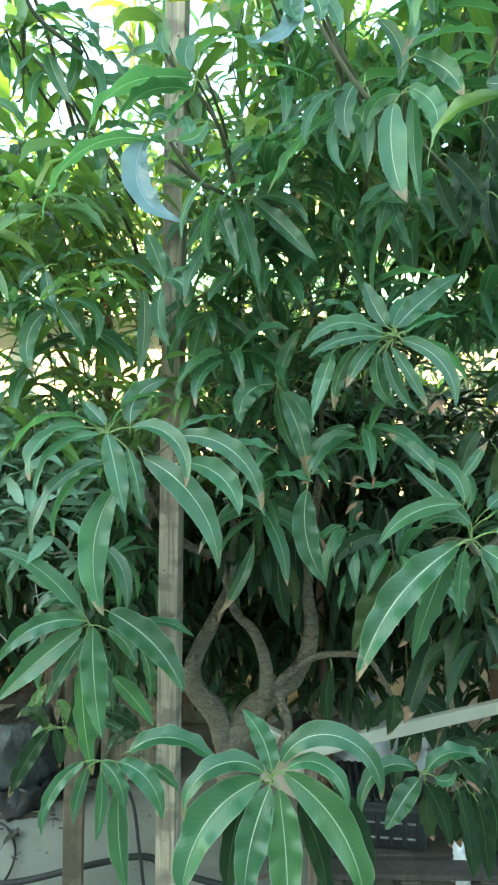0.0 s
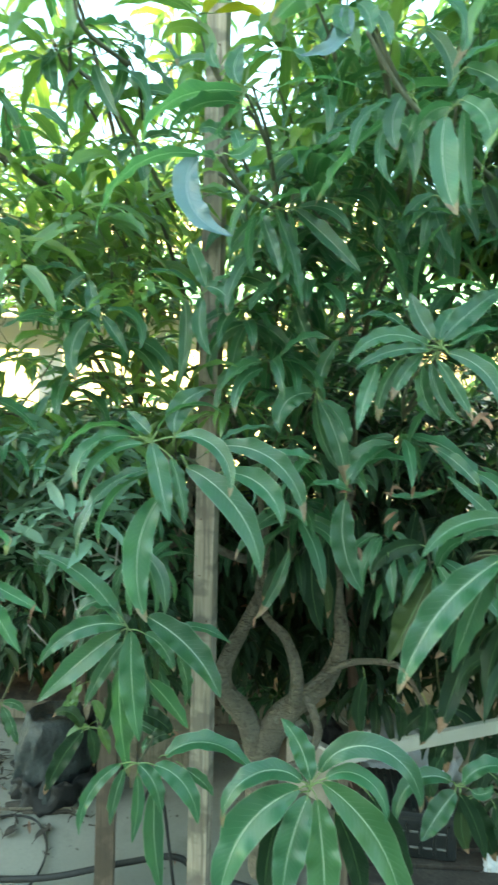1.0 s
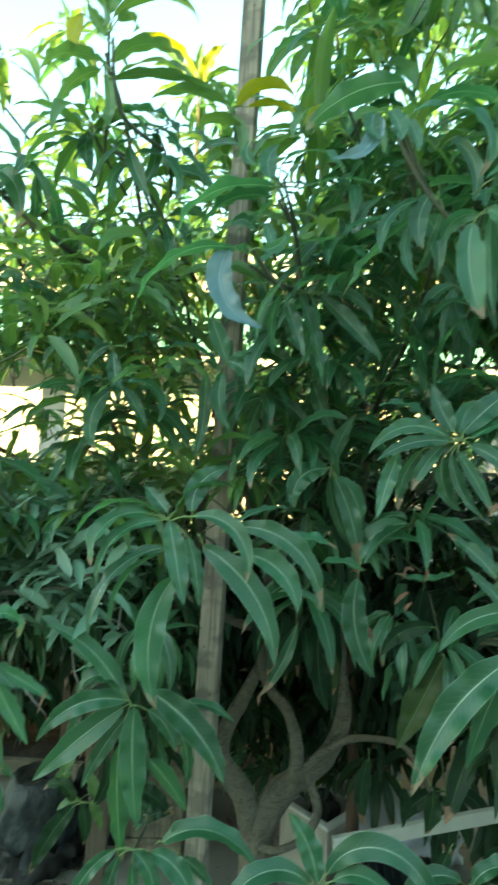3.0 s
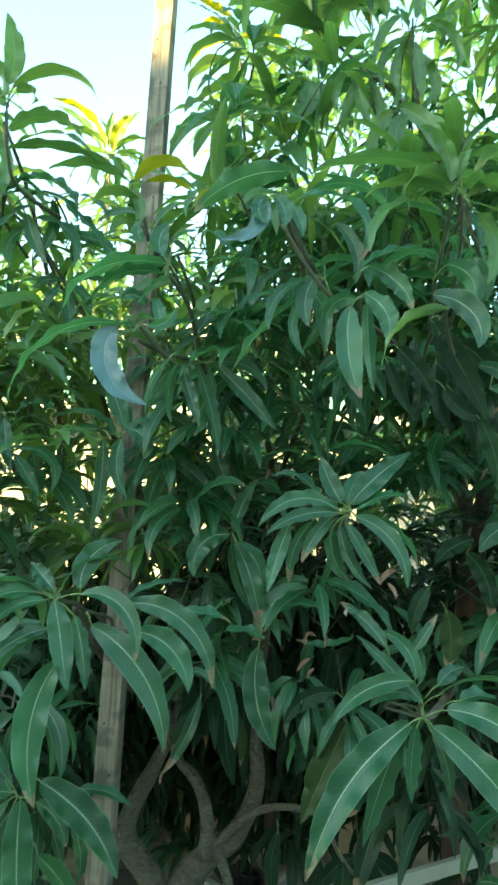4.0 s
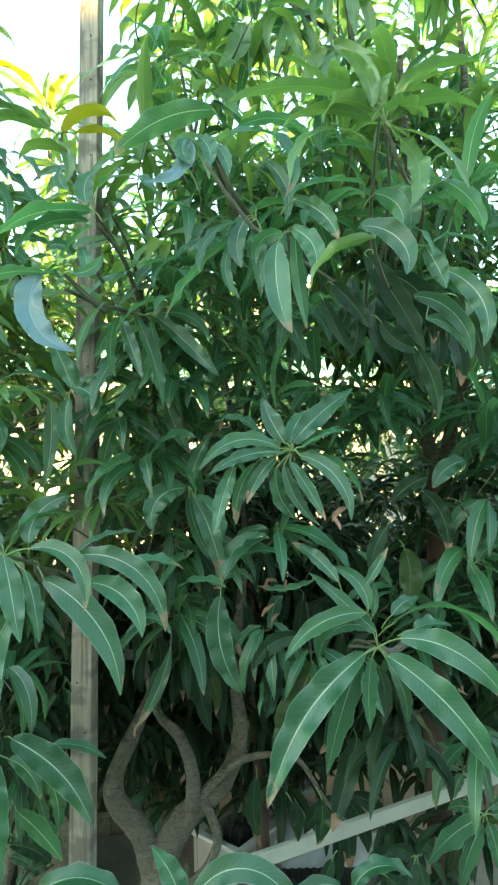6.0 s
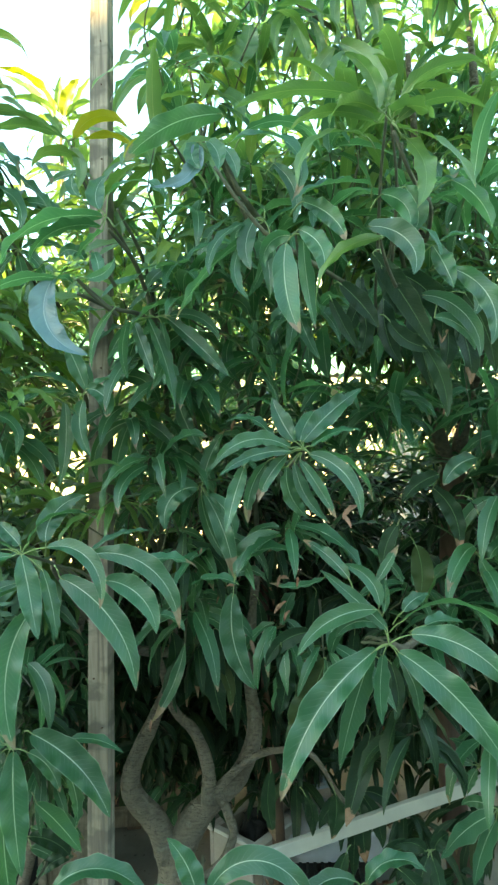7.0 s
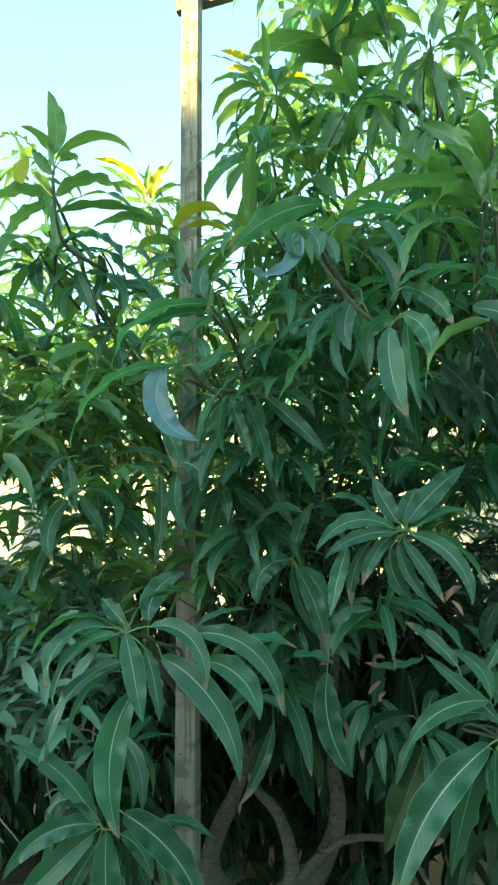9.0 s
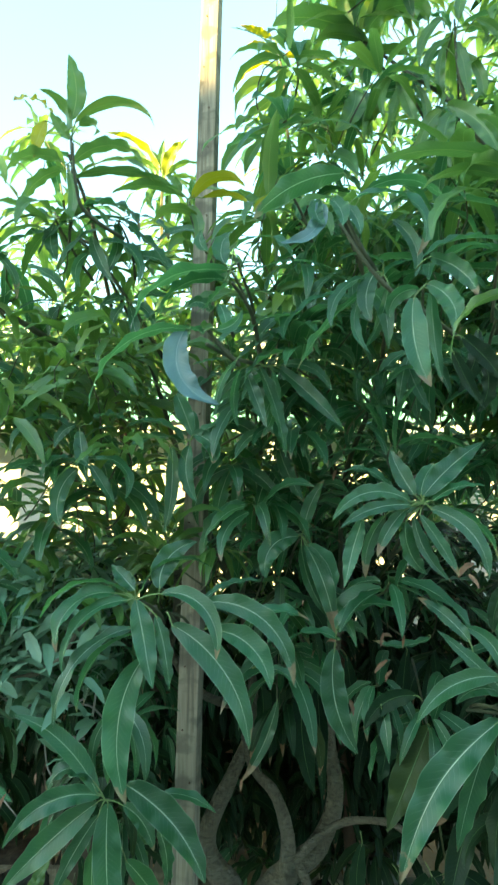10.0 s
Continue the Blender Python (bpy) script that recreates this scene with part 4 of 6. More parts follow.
bough(5, (0.293, 1.140, 1.802), (0.02, 0.4, -0.12), [
    (-2.7, -0.4, -0.2, -163, -16, 17.0, 45, 8, 2.9, -67),
    (1.2, -0.4, -0.9, -32, -51, 18.4, 81, -17, 3.5, 65),
])
bough(0, (0.295, 1.150, 1.802), (0.02, 0.4, -0.12), [
    (-2.1, -0.4, -2.7, 3, -62, 14.9, 44, -169, 3.1, 76),
    (-3.7, -0.4, -3.3, 29, -66, 12.5, 62, -144, 4.3, 98),
    (-6.8, -0.4, 2.4, 149, 26, 13.3, 100, 18, 2.9, -25),
])
bough(5, (0.295, 1.150, 1.802), (0.02, 0.4, -0.12), [
    (-0.9, -0.4, -2.1, -21, -60, 14.1, 13, -42, 2.7, 73),
    (-3.7, -0.4, -1.0, -166, -54, 11.8, 34, 6, 2.9, -63),
    (-8.0, -0.4, -2.3, 175, -70, 13.5, 49, 5, 3.0, -113),
    (-12.6, -0.4, -2.9, -150, -69, 14.4, 5, 32, 3.5, -52),
])
bough(0, (0.151, 1.450, 1.487), (0.03, 0.45, 0.05), [
    (-0.3, -0.4, -2.2, -31, -78, 24.4, 50, 155, 6.6, 58),
    (0.2, -0.4, 2.7, 1, 10, 21.5, 110, -3, 4.8, 29),
    (1.1, -0.4, -0.1, 169, 0, 13.9, 69, 8, 3.2, -28),
    (0.4, -0.4, 2.1, 32, -13, 11.6, 95, -11, 2.6, 79),
])
bough(5, (0.151, 1.450, 1.487), (0.03, 0.45, 0.05), [
    (23.4, -0.4, 0.7, 178, -4, 14.9, 51, 174, 2.6, -29),
])
bough(0, (0.075, 1.500, 1.742), (0, 0.4, -0.1), [
    (-1.0, -0.4, -0.3, -158, -47, 16.7, 115, 12, 6.2, -62),
    (0.4, -0.4, 1.2, 22, 65, 15.3, 27, -43, 3.9, 62),
    (-5.7, -0.4, 22.8, -15, -66, 15.5, 18, -172, 4.0, 71),
    (1.5, -0.4, -2.6, 3, -60, 14.6, 70, -4, 4.7, 68),
    (-0.2, -0.4, -2.6, 18, -68, 20.8, 34, -149, 3.9, 81),
])
bough(5, (0.075, 1.500, 1.742), (0, 0.4, -0.1), [
    (0.6, -0.4, -1.9, -19, -71, 25.1, 28, -17, 5.0, 67),
])
bough(0, (-0.098, 1.520, 1.925), (0, 0.3, -0.1), [
    (0.9, -0.4, 0.3, -14, -41, 15.0, 44, -9, 4.0, 69),
    (-1.4, -0.4, -0.1, -170, -59, 20.9, 106, 6, 3.7, -109),
    (1.5, -0.4, 1.2, 2, 23, 12.2, 105, -5, 2.7, 31),
    (-2.0, -0.4, -1.2, -170, -77, 16.3, 27, 18, 4.1, -112),
    (0.8, -0.4, -0.6, 62, -88, 17.0, 24, -103, 3.9, 121),
    (-4.3, -0.4, 12.3, -13, -34, 15.4, 89, -7, 4.8, 73),
    (9.7, -0.4, 23.2, -10, -36, 19.7, 50, -6, 5.2, 80),
])
# right-hand cluster, darkened in colour for the canopy's shade
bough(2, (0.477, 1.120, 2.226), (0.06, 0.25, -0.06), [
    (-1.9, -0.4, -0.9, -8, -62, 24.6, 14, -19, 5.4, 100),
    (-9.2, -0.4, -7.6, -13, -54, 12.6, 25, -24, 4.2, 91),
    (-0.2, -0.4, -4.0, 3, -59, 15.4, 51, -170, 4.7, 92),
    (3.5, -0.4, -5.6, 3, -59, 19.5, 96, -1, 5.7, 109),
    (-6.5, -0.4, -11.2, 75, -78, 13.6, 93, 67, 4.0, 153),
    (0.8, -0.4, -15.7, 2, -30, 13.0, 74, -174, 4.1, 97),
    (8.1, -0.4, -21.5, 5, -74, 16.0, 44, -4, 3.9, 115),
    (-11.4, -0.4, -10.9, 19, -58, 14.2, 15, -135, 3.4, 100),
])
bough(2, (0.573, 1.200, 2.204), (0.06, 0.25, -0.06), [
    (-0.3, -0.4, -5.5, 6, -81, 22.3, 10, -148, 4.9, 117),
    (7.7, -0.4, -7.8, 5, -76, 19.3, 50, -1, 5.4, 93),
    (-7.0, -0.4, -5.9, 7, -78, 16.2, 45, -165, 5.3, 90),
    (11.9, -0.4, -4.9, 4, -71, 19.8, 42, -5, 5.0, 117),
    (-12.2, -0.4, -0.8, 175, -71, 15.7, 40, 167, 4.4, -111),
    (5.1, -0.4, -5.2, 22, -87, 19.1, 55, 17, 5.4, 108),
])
bough(0, (0.474, 1.020, 2.226), (0.06, 0.25, -0.06), [
    (-5.3, -0.4, 0.1, -32, -53, 16.8, 114, -25, 5.0, 81),
    (-0.2, -0.4, 0.3, -18, -40, 13.1, 114, -15, 2.7, 31),
    (7.4, -0.4, -3.9, -60, -67, 10.7, 20, -66, 4.1, 56),
    (10.6, -0.4, -8.4, -41, -67, 20.1, 94, -31, 4.5, 75),
    (2.4, -0.4, 8.3, -61, -80, 11.3, 76, -64, 4.3, 52),
    (12.1, -0.4, 9.7, -13, -57, 14.0, 70, -15, 3.7, -53),
    (-2.3, -0.4, 6.7, -20, -59, 11.2, 120, -18, 4.3, -63),
    (9.1, -0.4, -2.9, -9, -12, 11.4, 92, -4, 2.5, 29),
])
bough(0, (0.591, 1.100, 2.119), (0.06, 0.25, -0.06), [
    (-3.9, -0.4, -0.3, -8, -50, 20.1, 102, -6, 4.0, 99),
    (-1.6, -0.4, -5.1, 3, -38, 12.3, 91, -3, 3.0, 96),
    (5.0, -0.4, 5.1, 10, -76, 11.7, 111, 5, 3.8, 100),
])
bough(0, (0.466, 1.190, 1.386), (0.05, 0.4, -0.1), [
    (-3.0, -0.4, -0.9, -168, -49, 35.7, 41, 6, 7.1, -50),
    (2.0, -0.4, -1.7, -28, -46, 30.2, 37, 3, 7.0, 61),
    (5.0, -0.4, 1.8, -29, -28, 24.4, 72, -5, 6.3, 60),
    (3.4, -0.4, 4.8, -14, -18, 29.5, 127, 0, 3.7, -17),
    (-0.3, -0.4, 3.3, 170, 43, 18.6, 7, 20, 3.2, -72),
    (-1.7, -0.4, 8.0, 154, 49, 13.2, 91, 20, 3.3, -65),
    (-8.0, -0.4, 14.2, 148, 39, 13.2, 33, 44, 3.1, -59),
])
bough(5, (0.466, 1.190, 1.386), (0.05, 0.4, -0.1), [
    (-2.5, -0.4, 7.4, -169, -22, 20.9, 63, 6, 4.1, -54),
])
bough(0, (0.473, 1.210, 1.380), (0.05, 0.4, -0.1), [
    (-1.1, -0.4, 3.6, -172, -3, 12.3, 92, 5, 3.5, -58),
    (-1.0, -0.4, 6.8, 28, 84, 7.8, 35, 171, 1.7, 43),
    (3.4, -0.4, 6.9, 19, 24, 8.1, 43, -23, 3.4, 47),
    (8.1, -0.4, 3.6, 14, -2, 10.0, 42, -13, 3.8, 28),
    (-1.6, -0.4, -1.9, 159, -86, 14.9, 17, 4, 4.0, -122),
    (2.0, -0.4, -3.1, 6, -73, 13.6, 41, -4, 3.5, 78),
    (-4.1, -0.4, -1.8, 149, -71, 26.6, 11, 7, 5.4, -128),
])
bough(5, (0.473, 1.210, 1.380), (0.05, 0.4, -0.1), [
    (-2.2, -0.4, 13.5, 4, 54, 9.6, 13, -137, 2.4, 59),
])
bough(2, (0.698, 1.450, 1.725), (0.1, 0.2, 0.05), [
    (-6.7, -0.4, -16.1, 69, -88, 14.6, 46, 62, 6.1, 179),
    (-1.0, -0.4, -1.2, -16, -71, 18.4, 70, -20, 5.2, 89),
    (0.8, -0.4, 2.4, 178, -34, 13.2, 47, 8, 4.7, -64),
    (9.1, -0.4, -4.3, 5, -73, 16.7, 82, 1, 4.3, 113),
    (-11.2, -0.4, -10.3, 175, -68, 12.6, 43, 7, 4.2, -70),
])
bough(0, (0.780, 1.400, 1.655), (0.1, 0.2, 0.05), [
    (0.6, -0.4, 13.3, -171, -34, 12.5, 57, 8, 5.3, -56),
    (-0.1, -0.4, -12.4, -31, -75, 12.5, 24, -42, 3.6, 78),
    (2.3, -0.4, -12.6, 2, 14, 13.2, 106, -4, 4.2, 29),
    (1.2, -0.4, -4.2, 3, 11, 8.6, 119, -5, 3.6, 61),
])
bough(0, (-0.961, 1.580, 2.560), (0.1, 0.15, -0.12), [
    (1.9, -0.4, 0.4, -18, -55, 23.5, 96, -8, 6.1, 57),
    (-6.8, -0.4, 0.2, -19, -64, 18.9, 33, 172, 4.5, 50),
    (-4.1, -0.4, -1.5, 2, -51, 20.3, 45, -173, 5.4, 60),
    (-5.3, -0.4, 3.6, -9, 9, 15.2, 158, 1, 4.8, 29),
    (-2.6, -0.4, 3.5, -8, -33, 34.8, 108, -1, 4.8, 32),
    (-11.9, -0.4, 12.2, -6, -24, 31.3, 104, -2, 5.2, 30),
    (-12.6, -0.4, 22.8, -10, -45, 13.3, 24, -15, 4.7, 69),
    (-6.4, -0.4, -4.6, -169, -56, 15.5, 58, 6, 6.5, -105),
])
bough(1, (-1.014, 1.600, 2.859), (0.1, 0.15, -0.1), [
    (-2.4, -0.4, -1.1, -13, -64, 17.0, 4, -26, 3.3, 59),
    (5.5, -0.4, -0.4, -15, -57, 11.8, 42, -13, 3.3, 63),
    (3.0, -0.4, 0.5, 23, -82, 7.1, 31, -129, 2.1, 91),
    (-1.7, -0.4, 2.4, 177, 68, 17.5, 16, 167, 4.0, -67),
    (1.0, -0.4, 2.3, 174, 75, 15.6, 63, 12, 3.9, -62),
    (-3.4, -0.4, -0.2, 178, 7, 16.2, 128, 3, 4.2, 17),
])
bough(0, (-0.586, 1.380, 2.579), (0.05, 0.2, -0.08), [
    (-1.4, -0.4, 0.5, -165, -29, 20.0, 125, 2, 4.8, -29),
    (-1.1, -0.4, -3.9, -166, -37, 18.7, 55, 1, 4.8, -31),
    (-0.1, -0.4, -1.7, -40, -78, 12.1, 55, 150, 4.1, 36),
    (4.2, -0.4, 0.2, -10, -14, 24.9, 121, -3, 5.7, 29),
    (7.3, -0.4, -3.3, -9, -15, 21.0, 120, -1, 4.7, 29),
    (10.3, -0.4, -5.6, -14, -64, 15.0, 17, 166, 3.7, 70),
    (11.8, -0.4, -7.1, -16, -45, 21.7, 116, -7, 4.4, 33),
    (9.4, -0.4, -10.2, 168, -78, 11.0, 108, -6, 2.8, -143),
])
bough(0, (-0.490, 1.370, 2.008), (-0.05, 0.3, -0.12), [
    (0.4, -0.4, -0.9, -38, -72, 13.6, 13, 151, 3.6, 40),
    (3.4, -0.4, -9.5, -13, -54, 12.0, 6, -49, 3.1, 65),
    (4.6, -0.4, -8.2, -16, -46, 16.6, 128, -12, 3.1, 33),
    (0.5, -0.4, -10.5, -136, -76, 16.8, 86, 44, 4.5, -57),
    (-2.2, -0.4, -0.1, -169, -23, 18.8, 132, 3, 3.8, -29),
    (-0.5, -0.4, 0.5, -161, -51, 8.4, 77, 20, 2.7, -81),
    (2.9, -0.4, 0.5, -10, 4, 11.2, 107, -5, 3.7, 29),
    (-1.8, -0.4, -8.0, -165, -38, 9.4, 108, 9, 3.1, -31),
])
bough(0, (-0.217, 1.420, 1.982), (-0.05, 0.3, -0.1), [
    (-1.7, -0.4, -0.1, -166, 11, 16.7, 92, 4, 4.3, -29),
    (-0.9, -0.4, -0.8, -166, -10, 16.9, 86, 6, 3.8, -28),
    (0.1, -0.4, -1.4, -52, -77, 15.6, 54, 130, 4.0, 35),
    (1.1, -0.4, 1.5, -26, -52, 11.2, 105, -18, 4.7, 55),
    (-3.7, -0.4, 12.3, 5, -68, 12.4, 12, -41, 4.7, 90),
    (-4.5, -0.4, -1.5, -125, -85, 22.0, 23, -134, 3.7, -39),
    (2.5, -0.4, 1.0, 3, 7, 10.3, 124, -5, 3.5, 29),
])
bough(0, (-0.296, 1.190, 1.608), (0, 0.4, -0.1), [
    (5.0, -0.4, 2.3, 33, 50, 14.2, 96, -39, 5.2, 63),
    (1.3, -0.4, 2.1, 10, 18, 17.7, 113, -10, 2.0, -18),
    (-0.2, -0.4, 1.9, 150, 37, 8.5, 7, 103, 3.5, -48),
    (-2.0, -0.4, 1.3, -168, -14, 20.5, 113, 0, 2.9, 17),
    (-4.4, -0.4, 1.3, -156, -43, 18.5, 117, 14, 4.7, -30),
    (-1.7, -0.4, -0.2, -158, -47, 21.0, 105, 12, 3.6, -32),
    (-0.5, -0.4, -5.6, -162, -50, 25.4, 88, 7, 3.6, -34),
    (0.1, -0.4, -6.8, -166, -52, 19.7, 86, 13, 3.0, 28),
])
bough(0, (-0.293, 1.180, 1.608), (0, 0.4, -0.1), [
    (0.1, -0.4, -0.0, -45, -68, 17.2, 3, 141, 4.8, 31),
    (4.2, -0.4, -3.1, -25, -75, 14.2, 16, -30, 3.4, 29),
    (5.3, -0.4, 1.3, -25, -41, 20.7, 114, -15, 3.7, 53),
    (1.8, -0.4, -11.4, -114, -79, 26.5, 61, 65, 6.4, -34),
])
bough(0, (-0.233, 1.200, 1.582), (0, 0.35, -0.1), [
    (1.3, -0.4, -2.6, -19, -51, 29.1, 65, -10, 6.2, 57),
    (10.6, -0.4, -3.6, -23, -40, 17.0, 82, -15, 5.2, 57),
    (7.8, -0.4, 1.9, -14, -37, 27.3, 100, -4, 4.8, 64),
    (20.8, -0.4, -11.1, 4, -31, 7.6, 75, -8, 2.3, 33),
    (7.8, -0.4, 2.8, 19, 15, 14.1, 50, -30, 2.2, 27),
])
bough(5, (-0.233, 1.200, 1.582), (0, 0.35, -0.1), [
    (19.0, -0.4, 0.0, 2, -8, 11.0, 48, -11, 3.5, 29),
])
bough(0, (-0.402, 1.440, 1.125), (-0.05, 0.4, -0.15), [
    (-1.3, -0.4, 1.1, -167, -22, 24.6, 80, 1, 5.3, -61),
    (-2.0, -0.4, -0.6, -167, -39, 26.3, 16, 1, 6.4, -65),
    (-1.3, -0.4, -3.2, -164, -59, 18.6, 18, 14, 4.0, -71),
    (0.8, -0.4, -0.6, -51, -80, 26.7, 14, 137, 7.0, 23),
    (5.1, -0.4, 3.4, -13, -42, 27.4, 41, -11, 7.4, 51),
    (4.4, -0.4, -1.0, -12, -47, 12.3, 54, -14, 4.1, 51),
    (-1.9, -0.4, 1.7, 179, 40, 28.0, 47, 5, 5.1, -56),
    (-2.7, -0.4, 4.0, 178, -9, 14.9, 141, 3, 4.8, -29),
])
bough(0, (-0.411, 1.500, 1.041), (-0.05, 0.35, -0.1), [
    (-2.9, -0.4, -4.3, 9, -85, 29.4, 15, -159, 6.5, 56),
    (13.7, -0.4, 7.6, 2, -18, 14.1, 42, -11, 3.3, 30),
    (12.7, -0.4, 0.1, 10, -81, 14.7, 41, 0, 3.6, 61),
    (5.3, -0.4, -7.3, 29, -54, 19.0, 14, -24, 4.9, 68),
])
bough(0, (-0.374, 1.440, 0.779), (-0.05, 0.35, -0.12), [
    (-4.5, -0.4, -0.1, -166, -58, 21.1, 67, 9, 3.6, -66),
    (-3.5, -0.4, -1.5, -154, -75, 14.1, 20, 33, 3.4, -67),
    (0.1, -0.4, -0.1, -22, -56, 13.1, 61, -20, 4.5, 41),
    (4.4, -0.4, -5.8, -37, -84, 26.3, 14, 150, 5.5, 39),
    (-0.2, -0.4, -2.9, -115, -84, 16.6, 21, -122, 3.4, -35),
    (4.4, -0.4, -0.1, -17, -44, 18.9, 85, -10, 5.5, 43),
    (7.3, -0.4, 2.5, -9, -5, 27.2, 106, -1, 5.6, 28),
    (12.3, -0.4, -0.9, 3, -43, 10.1, 28, -18, 3.2, 46),
])
bough(2, (-0.576, 1.750, 0.704), (-0.03, 0.2, 0.05), [
    (-4.2, -0.4, -0.7, 178, -59, 24.4, 22, 10, 5.8, -82),
    (-2.3, -0.4, 0.2, 16, -83, 12.7, 33, 3, 4.0, 84),
    (12.3, -0.4, 5.4, 2, -31, 15.2, 57, -6, 5.1, 52),
    (15.8, -0.4, -5.0, 2, 22, 11.5, 72, -7, 4.1, 54),
    (1.9, -0.4, 0.2, 14, 84, 16.6, 70, 171, 4.0, 87),
    (-5.1, -0.4, 0.2, 177, 20, 12.5, 145, 4, 4.2, -30),
])
bough(0, (0.049, 1.205, 0.877), (0, 0.35, -0.1), [
    (-2.4, -0.4, -0.2, -165, -53, 31.2, 75, 8, 8.6, -51),
    (-1.9, -0.4, 1.4, -168, -23, 24.7, 145, 3, 5.0, -29),
    (-0.5, -0.4, -1.8, -135, -69, 22.4, 30, 28, 7.2, -34),
    (1.5, -0.4, -2.4, -75, -77, 25.4, 9, -57, 7.6, 15),
    (2.6, -0.4, 1.2, -15, -57, 33.7, 63, -8, 7.7, 56),
    (3.3, -0.4, 2.2, -16, -26, 18.8, 145, -7, 4.1, 29),
    (2.1, -0.4, 3.6, -13, -11, 30.9, 167, 1, 5.3, 48),
    (-0.0, -0.4, 1.7, 159, 61, 14.0, 36, 35, 5.1, -53),
])
bough(2, (0.051, 1.240, 0.847), (0, 0.35, -0.1), [
    (13.3, -0.4, -0.6, 3, -72, 26.0, 40, -3, 5.5, 84),
    (-5.2, -0.4, -1.6, 175, -80, 26.4, 28, 4, 5.2, -85),
    (5.9, -0.4, -4.1, 3, -74, 24.4, 24, -7, 5.2, 82),
])
bough(0, (0.436, 1.440, 0.747), (0.14, 0.06, 0.03), [
    (-1.6, -0.4, 1.4, -166, -30, 22.2, 137, 5, 4.5, -30),
    (-0.5, -0.4, -1.2, -159, -46, 14.4, 5, 3, 5.7, -38),
    (1.5, -0.4, 0.8, -6, 11, 17.8, 117, -1, 4.7, 29),
    (3.5, -0.4, -0.6, 4, 13, 7.4, 150, -176, 3.1, 45),
])
bough(2, (0.528, 1.520, 0.677), (0.14, 0.06, 0.03), [
    (-3.9, -0.4, -0.5, 3, -65, 19.2, 17, -16, 5.6, 85),
    (5.9, -0.4, -2.0, 15, -86, 24.5, 20, 4, 6.7, 122),
    (-10.7, -0.4, 10.4, 172, -78, 14.0, 36, 6, 4.1, -74),
    (-4.7, -0.4, -2.0, 16, -84, 14.3, 40, -154, 4.4, 117),
    (10.4, -0.4, -2.0, 13, -84, 19.5, 60, 8, 5.2, 119),
])
bough(0, (-0.670, 0.950, 1.360), (-0.25, 0.2, -0.1), [
    (-7.3, -0.4, 0.9, -4, 11, 22.8, 65, -4, 3.3, 29),
    (-6.1, -0.4, -2.4, -7, 17, 22.9, 58, -3, 3.4, 64),
    (-0.7, -0.4, 9.9, 157, 36, 7.7, 49, 29, 2.5, -38),
    (1.9, -0.4, -2.7, -85, -84, 16.0, 12, 120, 3.8, -18),
    (9.7, -0.4, -1.6, 4, -67, 16.1, 19, -17, 3.6, 62),
    (14.3, -0.4, -1.3, 26, -63, 12.1, 15, -117, 3.2, 67),
    (9.5, -0.4, 2.3, 3, -30, 9.3, 24, -23, 2.4, 56),
    (0.3, -0.4, -2.4, -164, -40, 7.9, 48, -172, 3.3, -69),
])
bough(5, (-0.680, 0.970, 1.353), (-0.25, 0.2, -0.1), [
    (4.1, -0.4, -2.6, 7, -71, 9.9, 24, -19, 3.0, 64),
    (5.1, -0.4, -1.0, -4, -62, 17.7, 20, -16, 3.8, 53),
    (13.9, -0.4, 1.6, 15, -33, 11.5, 14, -84, 2.5, 62),
    (11.6, -0.4, 8.5, 37, -28, 9.6, 170, 0, 3.1, 31),
    (-1.6, -0.4, -7.7, 175, -65, 11.4, 13, 39, 4.4, -135),
])
bough(1, (-0.683, 0.950, 1.414), (-0.25, 0.2, -0.1), [
    (0.2, -0.4, 1.5, 28, 66, 12.5, 27, 170, 3.6, 76),
    (1.3, -0.4, -0.4, 14, 38, 13.3, 48, -10, 4.3, 73),
    (-4.0, -0.4, -0.4, 53, 64, 7.4, 76, -67, 3.1, 55),
    (-6.3, -0.4, 1.7, 127, 69, 8.7, 66, -136, 3.7, -8),
])
# centre leaves hang in the shade-dark colour too
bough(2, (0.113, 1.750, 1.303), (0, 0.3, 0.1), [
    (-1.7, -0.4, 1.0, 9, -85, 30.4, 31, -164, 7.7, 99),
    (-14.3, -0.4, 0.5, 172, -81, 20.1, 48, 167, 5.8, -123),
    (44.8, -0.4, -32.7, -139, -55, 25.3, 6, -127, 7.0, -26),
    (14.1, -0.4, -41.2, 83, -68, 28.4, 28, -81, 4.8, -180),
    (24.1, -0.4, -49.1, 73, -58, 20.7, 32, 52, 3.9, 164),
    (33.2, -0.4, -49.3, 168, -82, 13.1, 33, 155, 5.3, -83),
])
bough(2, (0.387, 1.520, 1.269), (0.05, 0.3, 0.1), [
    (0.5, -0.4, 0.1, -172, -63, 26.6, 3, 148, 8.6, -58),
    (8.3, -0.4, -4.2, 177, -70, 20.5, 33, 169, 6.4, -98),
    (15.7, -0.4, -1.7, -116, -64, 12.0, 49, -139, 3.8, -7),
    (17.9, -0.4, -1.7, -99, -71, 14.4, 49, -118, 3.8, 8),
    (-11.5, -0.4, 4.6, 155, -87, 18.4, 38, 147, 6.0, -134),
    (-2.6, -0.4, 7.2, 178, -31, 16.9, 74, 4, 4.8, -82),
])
bough(5, (0.013, 1.620, 1.300), (0, 0.3, 0.1), [
    (-0.0, -0.4, 0.1, 178, -65, 23.0, 28, 169, 3.6, -78),
])
